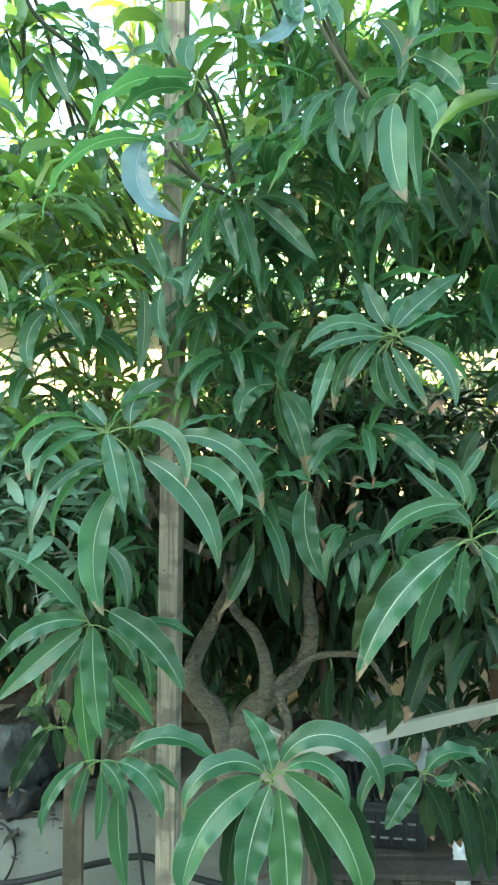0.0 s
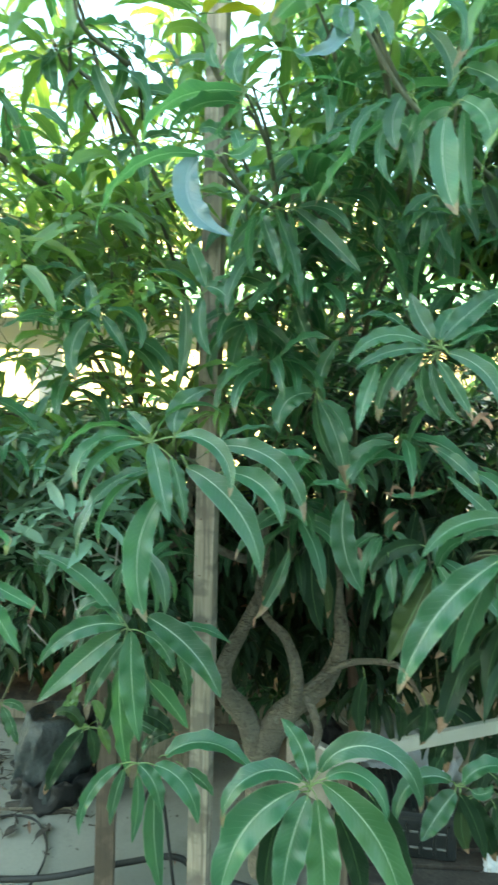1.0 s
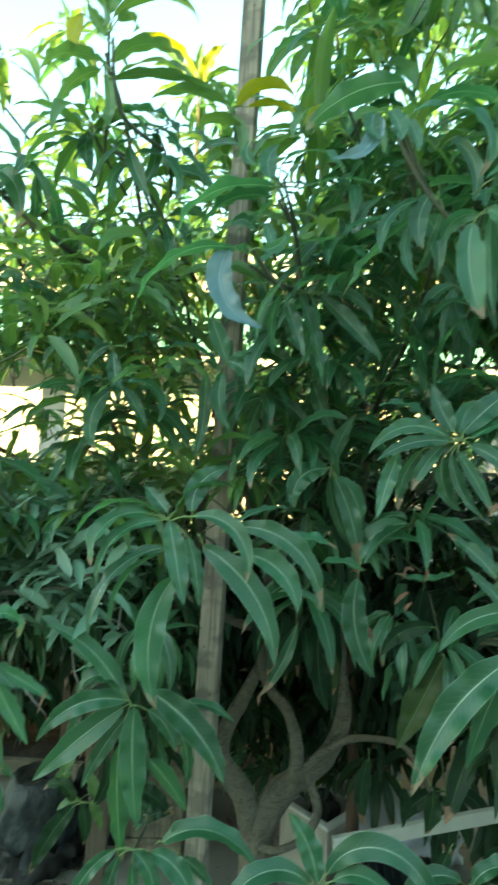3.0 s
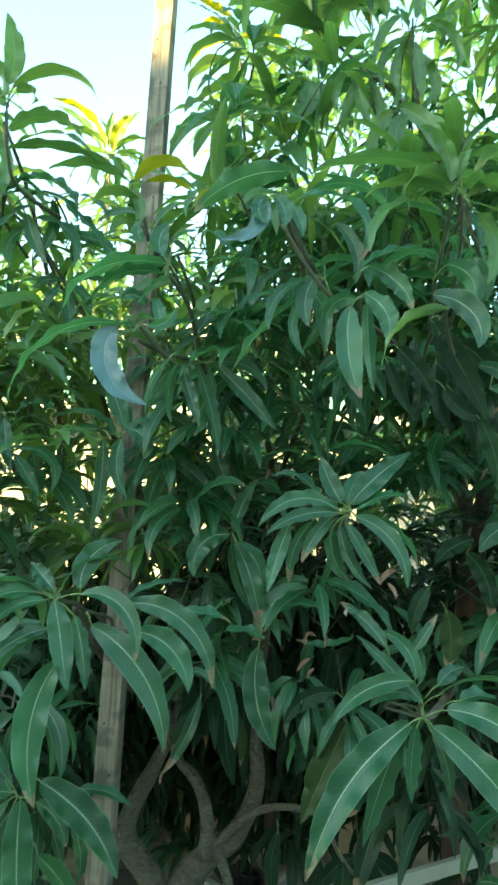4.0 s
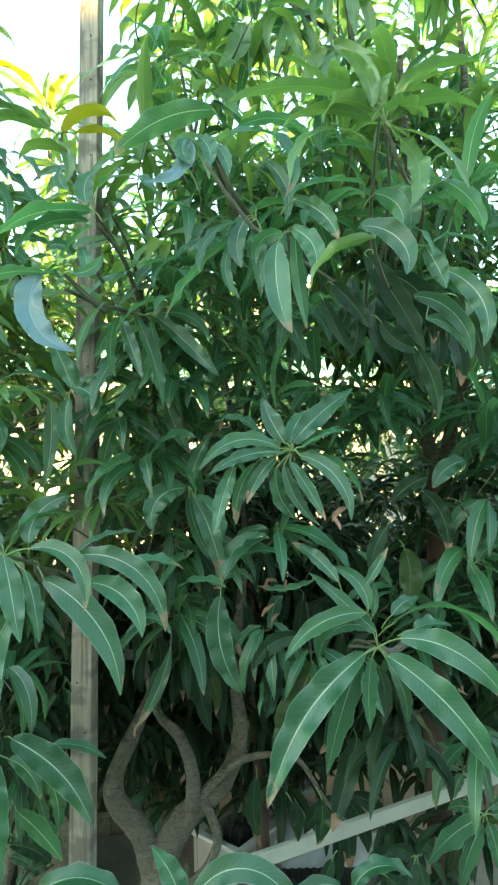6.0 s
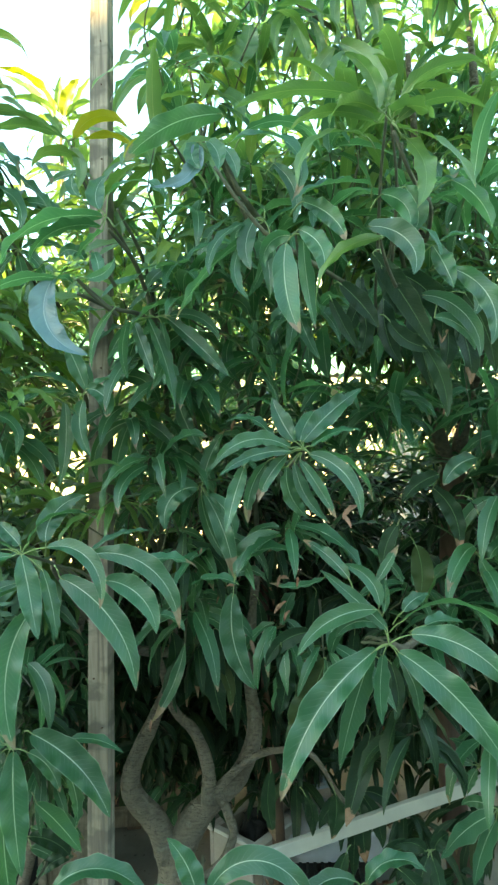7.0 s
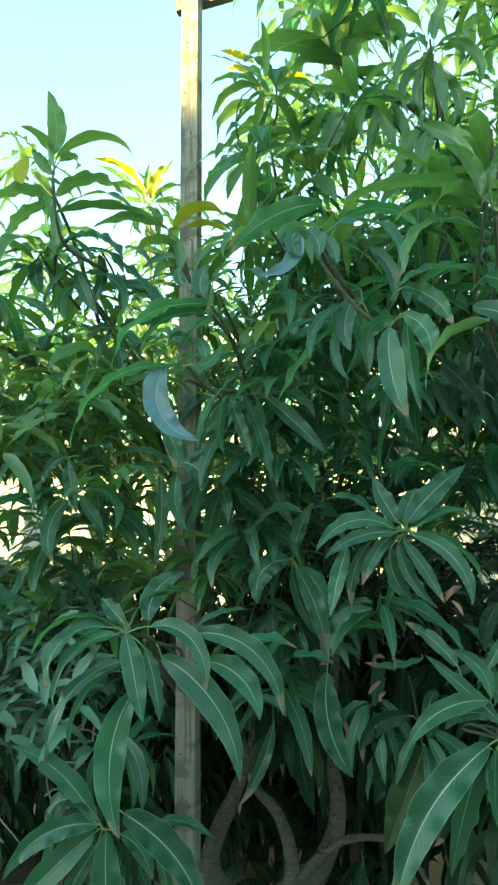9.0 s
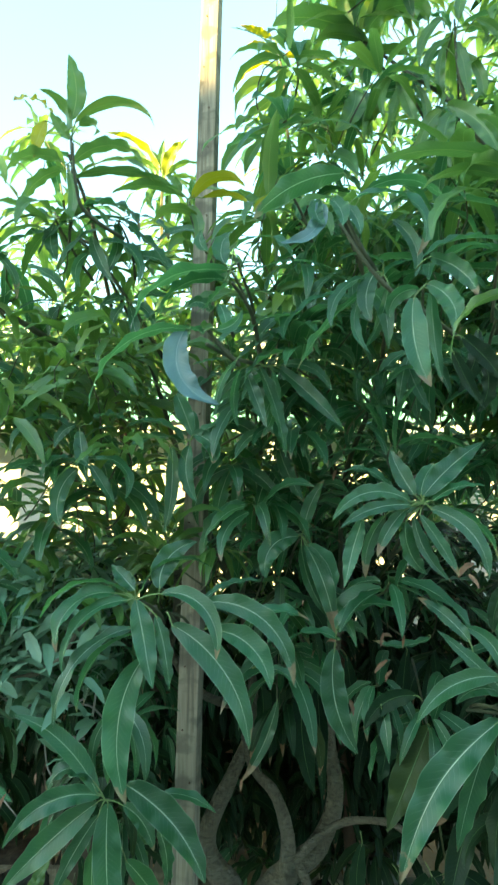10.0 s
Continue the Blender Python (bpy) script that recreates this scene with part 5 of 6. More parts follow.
bough(0, (-0.457, 1.780, 0.768), (-0.05, 0.25, 0.05), [
    (0.1, -0.4, -0.2, -12, -30, 14.8, 41, -9, 4.5, 42),
    (2.4, -0.4, 9.1, -7, -44, 18.7, 8, -136, 4.5, 48),
    (0.1, -0.4, -5.7, -11, -23, 8.8, 24, -37, 3.7, 41),
    (11.6, -0.4, -8.7, -159, -25, 12.2, 95, 12, 3.9, -44),
])
bough(1, (-0.611, 1.800, 0.750), (-0.03, 0.25, 0.05), [
    (2.4, -0.4, -6.1, -20, -60, 9.6, 30, -42, 3.1, 42),
    (-0.8, -0.4, -6.5, -166, -21, 7.4, 62, 11, 2.7, -47),
    (-2.9, -0.4, 6.8, -156, -52, 10.5, 5, 23, 3.0, -55),
    (-5.2, -0.4, 6.1, -104, -71, 8.4, 25, -138, 2.9, -27),
    (0.9, -0.4, 2.0, -31, -56, 9.4, 39, -40, 3.4, 33),
])


SHOOTS_LEFT = [
    (-0.96, 1.60, 2.12, 0), (-0.99, 1.50, 1.95, 0), (-0.82, 1.62, 2.57, 10),
    (-1.04, 1.69, 2.53, 10), (-1.09, 1.59, 2.56, 10), (-0.74, 1.63, 2.03, 0), (-0.66, 1.64, 2.76, 0),
    (-0.90, 1.71, 2.30, 0), (-0.64, 1.65, 1.77, 10),
]
SHOOTS_MAIN = [
    (0.08, 1.49, 3.17, 0), (0.13, 1.41, 2.77, 0), (-0.01, 1.48, 2.92, 0),
    (0.24, 1.45, 2.07, 0), (0.04, 1.48, 2.01, 0), (-0.07, 1.48, 2.09, 10),
    (-0.45, 1.57, 1.88, 0), (0.06, 1.46, 2.17, 0), (0.18, 1.51, 2.31, 0), (0.30, 1.50, 1.62, 10), (-0.03, 1.60, 1.85, 10),
    (0.28, 1.60, 1.35, 25), (0.40, 1.55, 1.29, 25), (0.05, 1.70, 1.42, 25),
]
SHOOTS_RIGHT = [
    (0.57, 1.52, 3.30, 0), (0.46, 1.64, 3.22, 10), (0.73, 1.21, 2.42, 0),
    (0.80, 1.45, 1.54, 10), (0.86, 1.42, 1.69, 10), (0.44, 1.53, 2.02, 0),
    (0.60, 1.60, 1.94, 0),
]
DRY = [
    (0.36, 1.10, 1.65), (0.15, 1.44, 1.47), (0.27, 1.46, 1.48), (0.17, 1.50, 2.13),
    (0.12, 1.50, 2.05), (0.06, 1.50, 1.56), (0.55, 1.30, 2.13), (-0.59, 1.50, 1.15), (-0.08, 1.60, 1.10),
    (0.33, 1.50, 1.26), (0.57, 1.49, 0.68), (0.30, 1.50, 1.39), (0.24, 1.99, 0.42), (-0.45, 0.97, 1.31),
    (0.73, 1.41, 1.92),
    (0.13, 1.20, 1.76), (0.21, 1.22, 1.71), (0.43, 1.25, 1.66), (0.27, 1.45, 1.49), (0.07, 1.45, 1.57),
    (0.29, 1.50, 1.41), (0.19, 1.50, 1.32), (0.17, 1.50, 1.90), (0.31, 1.40, 1.49),
]
SHOOTS_CENTRE = [
    (-0.12, 1.55, 1.95, 0), (-0.05, 1.50, 1.82, 10), (0.0, 1.58, 2.10, 0), (0.10, 1.60, 1.85, 0),
]


def open_shoot(key, hub, droop):
    """A shoot of the outer crown, its leaves set round it by the golden angle."""
    h = Vector(hub)
    tube("twig", [h, h + Vector((rng.uniform(-0.04, 0.04), 0.1, -0.03)), h + Vector((rng.uniform(-0.1, 0.1), 0.24, -0.08))], 0.003, 0.004, M_TWIG, trees[key], sides=6, steps=3)
    start, tilt = rng.uniform(0, 360), rng.uniform(-42, -8)
    fresh_lit = hub[2] > 2.75
    for i in range(rng.randint(8, 10) if droop < 30 else 13):
        az = start + i * 137.5 + rng.uniform(-15, 15)
        el = tilt + rng.uniform(-14, 14) - droop if rng.random() > 0.15 else rng.uniform(15, 60)
        length = rng.uniform(0.14, 0.23) if droop < 30 else rng.uniform(0.19, 0.27)
        base = h + Vector((math.cos(radians(az)), math.sin(radians(az)), rng.uniform(-1.2, 0.8))) * 0.022
        v, f, uv = leaf_geo(base, az, max(el, -88), length, rng.uniform(40, 95), length * rng.uniform(0.19, 0.25), rng.uniform(0.15, 0.6), rng, 9, 2)
        hang("leaf", mesh_of("leaf", v, f, uv, M_SHADED if droop > 30 else M_YOUNG_LIT if fresh_lit and rng.random() < 0.7 else M_LEAF), trees[key])


for key, hubs in (("left", SHOOTS_LEFT), ("main", SHOOTS_CENTRE), ("main", SHOOTS_MAIN), ("right", SHOOTS_RIGHT)):
    for x, y, z, droop in hubs:
        open_shoot(key, (x, y, z), droop)
for x, y, z in DRY:
    length = rng.uniform(0.022, 0.05)
    v, f, uv = leaf_geo((x, y, z + length * 0.4), rng.uniform(0, 360), rng.uniform(-85, -10), length, rng.uniform(10, 80), length * rng.uniform(0.18, 0.34), 0.6, rng, 9, 4)
    hang("dry_leaf", mesh_of("dry_leaf", v, f, uv, M_DRY), tree_for(x), "curled brown dry leaf")

# ---- the rest of the crowns ----
class Clump:
    """Many leaves gathered into one mesh."""

    def __init__(self):
        self.v, self.f, self.uv = [], [], []

    def leaf(self, *args, **kw):
        v, f, uv = leaf_geo(*args, off=len(self.v), **kw)
        self.v += v
        self.f += f
        self.uv += uv

    def twig(self, points, r0, r1):
        v, f = tube_geo(points, r0, r1, 5, 2)
        k = len(self.v)
        self.v += v
        self.f += [tuple(i + k for i in q) for q in f]
        self.uv += [(0.5, 0.3)] * len(v)


def crown_top(x, y):
    """How high the crowns reach: low on the left, a dip beside the post, high on the right."""
    s = x / y
    if s < -0.20:
        k = 0.80 if s < -0.34 else 0.71
    elif s < -0.125:
        k = 0.69
    elif s < -0.03:
        k = 0.54
    else:
        k = 0.54 + min(1.0, (s + 0.03) / 0.10) * 0.75
    return 1.75 + k * y


twigs = Clump()


def opening(s, rise):
    """Where the crowns let one see through to the sunny yard beyond."""
    return -0.20 < s < -0.09 and 0.10 < rise < 0.30 or s < -0.385 and 0.05 < rise < 0.25 or 0.24 < s < 0.36 and 0.19 < rise < 0.28 or -0.26 < s < -0.19 and 0.04 < rise < 0.12



def shoot(clump, hub, n, size, face, r, droop=0.0):
    h = Vector(hub)
    start, tilt = r.uniform(0, 360), r.uniform(-48, -8)
    for i in range(n):
        az = start + i * 137.5 + r.uniform(-20, 20)
        el = tilt + r.uniform(-14, 14) - droop
        if r.random() < 0.14:
            el = r.uniform(10, 65)
        length = size * r.uniform(0.7, 1.15)
        out = Vector((math.cos(radians(az)), math.sin(radians(az)), 0)) * 0.02
        base = h + out + Vector((0, 0, r.uniform(-0.03, 0.02)))
        clump.leaf(base, az, el, length, r.uniform(40, 90) if hub[2] < 2.2 else r.uniform(55, 115), length * r.uniform(0.16, 0.22), face, r, along=8, across=2)
    bow = Vector((r.uniform(-0.10, 0.10), r.uniform(0.02, 0.14), r.uniform(-0.16, -0.03)))
    kink = Vector((r.uniform(-0.03, 0.03), 0, r.uniform(-0.02, 0.03)))
    twigs.twig([h + Vector((0, 0, 0.012)), h + bow * 0.5 + kink, h + bow, h + bow * r.uniform(1.05, 1.4) - kink], 0.0014, r.uniform(0.0020, 0.0032))


clumps = {k: (Clump(), Clump(), Clump()) for k in trees}
r = random.Random(21)


def key_for(x):
    return "left" if x < -0.48 else "right" if x > 0.42 else "main"


# each layer: how many shoots, and from how near to how far they hang
for count, near, far in ((64, 1.30, 1.50), (370, 1.50, 2.20), (640, 2.10, 3.40), (800, 2.4, 3.3)):
    made = 0
    while made < count:
        y = r.uniform(near, far)
        x = r.uniform(-0.80, 0.86) * y
        s = x / y
        low = 1.20 if y < 2.3 else 1.02
        if s < -0.22:
            low = (1.5 if y < 2.2 else 0.85) if s < -0.30 else 0.98
        elif y > 2.35:
            low = 0.5
        elif s > 0.17:
            low = 1.0 if y < 2.0 else 0.9
        if y < 1.5:
            low = max(low, 1.9)
        top = crown_top(x, y)
        z = r.uniform(low, min(top, 4.5))
        if near == 2.4:
            z = r.uniform(low, 1.75)
        rise = (z - 1.65) / y
        # the post stays clear, and the crowns thin out to the left
        if y < 1.74 and abs(s + 0.137) < 0.115 and r.random() < (0.7 if -0.1 < rise < 0.12 else 0.95):
            continue
        if s < -0.16 and rise > 0.22 and y > 1.9 and r.random() < 0.65:
            continue
        if -0.20 < s < 0.36 and y < 2.2 and rise < -0.06 and r.random() < 0.93:
            continue
        if y > 1.55 and opening(s, rise) and r.random() < 0.93:
            continue
        if y < 2.1 and 0.36 < s < 0.54 and -0.06 < rise < 0.18 and r.random() < 0.85:
            continue
        # glimpses of the bright yard behind
        if y > 1.7 and -0.30 < s < 0.05 and 0.03 < rise < 0.35 and r.random() < 0.45:
            continue
        if y < 2.3 and -0.40 < s < 0.30 and -0.02 < rise < 0.26 and r.random() < 0.3:
            continue
        if s < -0.2 and rise > 0.5 and r.random() < 0.6 or -0.02 < s < 0.2 and rise > 0.33 and r.random() < 0.35:
            continue
        if s < -0.33 and rise > 0.0 and r.random() < (0.7 if s < -0.52 else 0.45 if y > 2.0 else 0.15):
            continue
        if rise > 0.22 and r.random() < (0.62 if rise > 0.40 else 0.30):
            continue
        made += 1
        # the yellow-green share mixes young growth with a painted sunlit tone
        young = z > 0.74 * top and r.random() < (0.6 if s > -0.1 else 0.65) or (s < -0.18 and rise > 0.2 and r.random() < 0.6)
        # inner shoots get the leaf colour darkened for shade
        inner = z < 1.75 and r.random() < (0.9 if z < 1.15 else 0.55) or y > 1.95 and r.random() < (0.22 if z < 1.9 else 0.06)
        # left of centre, lighter leaf colours stand in for light in the crowns
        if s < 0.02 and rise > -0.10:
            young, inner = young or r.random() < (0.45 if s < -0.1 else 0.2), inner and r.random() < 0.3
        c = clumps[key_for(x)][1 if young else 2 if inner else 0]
        shoot(c, (x, y, z), r.randint(7, 11), r.uniform(0.17, 0.24) if z > 2.2 else r.uniform(0.15, 0.22), r.uniform(0.1, 0.6), r, 14 if z < 1.6 else -12)
# young, sun-tinted shoots high at the left-hand tree's back, in the last sun
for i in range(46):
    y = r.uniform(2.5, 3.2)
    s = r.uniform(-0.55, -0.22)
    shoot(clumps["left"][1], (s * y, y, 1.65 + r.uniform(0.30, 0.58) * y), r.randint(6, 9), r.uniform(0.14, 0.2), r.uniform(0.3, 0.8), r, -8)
# back shoots, sunlight tinted into their olive, closing gaps towards the neighbour's yard
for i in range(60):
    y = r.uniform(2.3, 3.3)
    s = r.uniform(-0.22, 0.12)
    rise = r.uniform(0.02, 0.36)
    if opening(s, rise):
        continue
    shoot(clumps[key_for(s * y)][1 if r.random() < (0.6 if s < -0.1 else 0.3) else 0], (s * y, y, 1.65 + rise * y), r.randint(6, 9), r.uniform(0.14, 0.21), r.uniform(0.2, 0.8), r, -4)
# leaves that hang high between the two right-hand crowns, and young ones high on the left
for i in range(110):
    y = r.uniform(1.85, 2.7)
    s = r.uniform(0.02, 0.40)
    shoot(clumps[key_for(s * y)][0 if r.random() < 0.45 else 1], (s * y, y, 1.65 + r.uniform(0.32, 0.72) * y), r.randint(6, 9), r.uniform(0.17, 0.24), r.uniform(0.2, 0.7), r, 18)
for i in range(74):
    y = r.uniform(1.9, 2.8)
    s = r.uniform(-0.52, -0.16)
    shoot(clumps["left"][1 if r.random() < 0.7 else 0], (s * y, y, 1.65 + r.uniform(0.20, 0.46) * y), r.randint(6, 9), r.uniform(0.15, 0.21), r.uniform(0.2, 0.7), r, -6)
for i in range(26):
    y = r.uniform(2.2, 3.1)
    s = r.uniform(-0.26, -0.06)
    shoot(clumps[key_for(s * y)][1 if r.random() < 0.5 else 0], (s * y, y, 1.65 + r.uniform(0.32, 0.52) * y), r.randint(6, 9), r.uniform(0.15, 0.22), r.uniform(0.2, 0.7), r, 4)
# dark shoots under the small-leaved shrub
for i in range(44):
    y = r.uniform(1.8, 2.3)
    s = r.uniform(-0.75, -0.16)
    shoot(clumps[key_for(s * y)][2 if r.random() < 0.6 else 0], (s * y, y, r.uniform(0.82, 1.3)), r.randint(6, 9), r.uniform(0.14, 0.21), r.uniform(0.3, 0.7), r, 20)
# leaves in a shade-dark colour that close the view behind the trunk
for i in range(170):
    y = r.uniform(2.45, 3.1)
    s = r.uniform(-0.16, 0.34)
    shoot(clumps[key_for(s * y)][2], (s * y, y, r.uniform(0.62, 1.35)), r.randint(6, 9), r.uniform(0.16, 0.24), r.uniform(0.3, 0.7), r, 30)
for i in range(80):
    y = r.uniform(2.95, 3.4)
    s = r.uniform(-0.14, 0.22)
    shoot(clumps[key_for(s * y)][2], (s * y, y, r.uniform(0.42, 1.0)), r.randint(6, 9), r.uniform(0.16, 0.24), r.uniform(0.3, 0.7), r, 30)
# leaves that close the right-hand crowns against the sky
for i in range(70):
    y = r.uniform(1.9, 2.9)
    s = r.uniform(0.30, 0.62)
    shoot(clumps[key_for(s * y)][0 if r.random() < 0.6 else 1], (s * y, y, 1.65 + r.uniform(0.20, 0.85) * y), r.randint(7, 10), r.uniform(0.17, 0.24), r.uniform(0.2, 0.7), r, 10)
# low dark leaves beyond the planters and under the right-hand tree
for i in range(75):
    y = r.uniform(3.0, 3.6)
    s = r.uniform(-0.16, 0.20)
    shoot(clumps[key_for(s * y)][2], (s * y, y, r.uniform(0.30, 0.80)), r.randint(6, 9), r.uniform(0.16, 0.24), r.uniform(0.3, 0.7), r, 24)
# leaves far in, at eye level, their shade put into the colour
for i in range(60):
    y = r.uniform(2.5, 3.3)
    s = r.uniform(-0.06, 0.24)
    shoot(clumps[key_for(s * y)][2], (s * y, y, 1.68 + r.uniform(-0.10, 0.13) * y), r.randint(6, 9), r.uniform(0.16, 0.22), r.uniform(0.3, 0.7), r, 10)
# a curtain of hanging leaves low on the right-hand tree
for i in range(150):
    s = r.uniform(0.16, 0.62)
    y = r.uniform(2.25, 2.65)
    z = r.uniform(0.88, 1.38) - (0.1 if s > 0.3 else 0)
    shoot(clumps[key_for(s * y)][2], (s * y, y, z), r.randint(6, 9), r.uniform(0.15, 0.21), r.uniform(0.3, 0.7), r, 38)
# a few low shoots under the slanting bar
for i in range(10):
    shoot(clumps["right"][2], (r.uniform(0.76, 1.15), r.uniform(2.0, 2.15), r.uniform(0.30, 0.58)), r.randint(6, 9), r.uniform(0.13, 0.2), r.uniform(0.3, 0.7), r, 25)
q = random.Random(77)
for i in range(46):
    y = q.uniform(1.7, 2.4)
    s = q.uniform(0.40, 0.62)
    shoot(clumps["right"][0 if q.random() < 0.6 else 1], (s * y, y, 1.65 + q.uniform(0.30, 0.85) * y), q.randint(7, 10), q.uniform(0.17, 0.23), q.uniform(0.2, 0.7), q, 10)
# the far sides of the two outer crowns
for key, cx, cy, cz, rx, ry, rz, n in (("right", 1.05, 2.2, 2.15, 0.85, 0.8, 1.0, 130), ("left", -1.25, 2.45, 1.95, 0.85, 0.8, 0.6, 90)):
    made = 0
    while made < n:
        d = Vector((q.gauss(0, 1), q.gauss(0, 1), q.gauss(0, 1))).normalized() * q.uniform(0.6, 1.0)
        x, y, z = cx + d.x * rx, cy + d.y * ry, cz + d.z * rz
        if abs(x / y) < 0.78:
            continue
        made += 1
        shoot(clumps[key][1 if z > cz + 0.5 and q.random() < 0.5 else 0], (x, y, z), q.randint(7, 10), q.uniform(0.16, 0.23), q.uniform(0.2, 0.7), q, 6)
for key, (outer, fresh_lit, shaded) in clumps.items():
    for c, m, lab in ((outer, M_LEAF, "mature green foliage"), (shaded, M_SHADED, "dark green inner foliage, shade put into the leaf colour"), (fresh_lit, M_YOUNG_LIT, "yellow-green foliage, young growth and painted sunlit tone")):
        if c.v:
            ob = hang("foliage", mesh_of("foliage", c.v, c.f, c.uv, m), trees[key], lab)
            tagged(ob, kind="stuff")
tagged(hang("brushwood", mesh_of("brushwood", twigs.v, twigs.f, None, M_DARKTWIG), trees["main"], "thin olive-brown twigs of the crown"), kind="stuff")
for t in trees.values():
    keep_place(t)


# ---- a further row of trees beyond ----
def far_row():
    twigs.v, twigs.f, twigs.uv = [], [], []
    for x0, x1, tx, top, n in ((-0.9, 0.5, -0.2, 3.3, 190), (0.5, 2.0, 1.2, 3.0, 150), (2.0, 3.6, 2.8, 3.2, 170), (-3.1, -0.2, -1.7, 1.05, 420)):
        root = root_empty("mango_tree", (tx, 4.1, 0), "leafy mango tree standing further back", "tree", "mango trees")
        tube("trunk", [(tx, 4.1, -0.05), (tx + 0.05, 4.1, top * 0.25), (tx, 4.1, top * 0.5), (tx - 0.1, 4.05, top * 0.75)], 0.07, 0.02, M_BARK, root, sides=10, lumps=0.15)
        q = random.Random(int(tx * 10) + 50)
        a, b2, c2 = Clump(), Clump(), Clump()
        for i in range(n):
            hub = (q.uniform(x0, x1), q.uniform(3.6, 4.6) if top > 2 else q.uniform(3.4, 3.9), q.uniform(0.16 if top < 2 else 0.40, top))
            if opening(hub[0] / hub[1], (hub[2] - 1.65) / hub[1]) or -1.0 < hub[0] < 0.2 and 2.0 < hub[2] < 3.1 and q.random() < 0.45 or 0.1 < hub[0] < 0.65 and hub[2] < 0.3:
                continue
            # low leaves take the shade-dark colour, upper ones the lighter tones
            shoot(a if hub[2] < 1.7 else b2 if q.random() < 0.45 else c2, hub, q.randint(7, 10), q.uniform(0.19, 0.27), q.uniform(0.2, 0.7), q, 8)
        for cl, m in ((a, M_SHADED), (b2, M_YOUNG_LIT), (c2, M_LEAF)):
            if not cl.v:
                continue
            tagged(hang("foliage", mesh_of("foliage", cl.v, cl.f, cl.uv, m), root), kind="stuff")
        keep_place(root)


far_row()


# ---- small-leaved shrub beside the trees ----
def shrub():
    root = root_empty("shrub", (-2.0, 2.05, 0), "grey-green small-leaved shrub with thin pale stems", "shrub")
    q = random.Random(5)
    c = Clump()
    tube("stem", [(-2.0, 2.05, 0), (-1.75, 2.0, 0.8), (-1.2, 1.9, 1.22), (-0.66, 1.65, 1.36), (-0.50, 1.55, 1.52)], 0.014, 0.005, M_BARK, root, sides=7)
    tube("stem", [(-2.0, 2.05, 0), (-1.85, 2.0, 0.9), (-1.5, 1.9, 1.4), (-1.0, 1.85, 1.62)], 0.012, 0.004, M_BARK, root, sides=7)
    for i in range(120):
        y = q.uniform(1.5, 1.95)
        h = (q.uniform(-0.85, -0.28) * y, y, q.uniform(1.22, 1.64))
        n = q.randint(6, 10)
        for j in range(n):
            L = q.uniform(0.065, 0.13)
            c.leaf(Vector(h) + Vector((q.uniform(-0.05, 0.05), q.uniform(-0.05, 0.05), q.uniform(-0.05, 0.05))), q.uniform(0, 360), q.uniform(-40, 50), L, q.uniform(0, 50), L * q.uniform(0.20, 0.28), q.uniform(0.2, 0.7), q, along=6, across=2)
    tagged(hang("foliage", mesh_of("foliage", c.v, c.f, c.uv, M_SMALL), root), kind="stuff")
    for i in range(22):
        p = Vector((q.uniform(-0.62, -0.26) * 1.85, q.uniform(1.75, 1.95), q.uniform(0.95, 1.3)))
        d = Vector((q.uniform(-0.14, 0.14), q.uniform(-0.03, 0.03), q.uniform(-0.05, 0.16)))
        kink = Vector((q.uniform(-0.03, 0.03), 0, q.uniform(-0.03, 0.03)))
        tube("dead_twig", [p, p + d * 0.5 + kink, p + d, p + d * 1.3 - kink], 0.004, 0.0015, M_DEAD, root, sides=5, steps=3)
    keep_place(root)


shrub()


# ---- things on the ground ----
def stake():
    root = root_empty("wooden_stake", (-0.585, 1.90, 0), "short brown wooden stake in the ground", "stake")
    part("shaft", box((0.064, 0.05, 0.85), (-0.585, 1.90, 0.40), (0, 1.2, 8), 0.004, 8, 0.0015), M_STAKE, root)
    keep_place(root)


def brace_bar():
    root = root_empty("brace_bar", (0.85, 1.94, 0.67), "pale painted flat bar slanting up across the tree", "bar")
    a, b = Vector((0.17, 1.835, 0.583)), Vector((1.9, 2.16, 0.80))
    d = (b - a)
    bm = box((d.length, 0.022, 0.044), bevel=0.004, cuts=6, wear=0.001)
    turn = d.to_track_quat("X", "Z").to_matrix().to_4x4()
    bmesh.ops.transform(bm, matrix=Matrix.Translation((a + b) / 2) @ turn, verts=bm.verts)
    part("bar", bm, M_BAR, root)
    part("foot_post", box((0.05, 0.05, 0.78), (1.75, 2.16, 0.39), bevel=0.004), M_BAR, root)
    part("foot_post", box((0.03, 0.03, 0.56), (0.21, 1.87, 0.28), bevel=0.004), M_STAKE, root)
    keep_place(root)


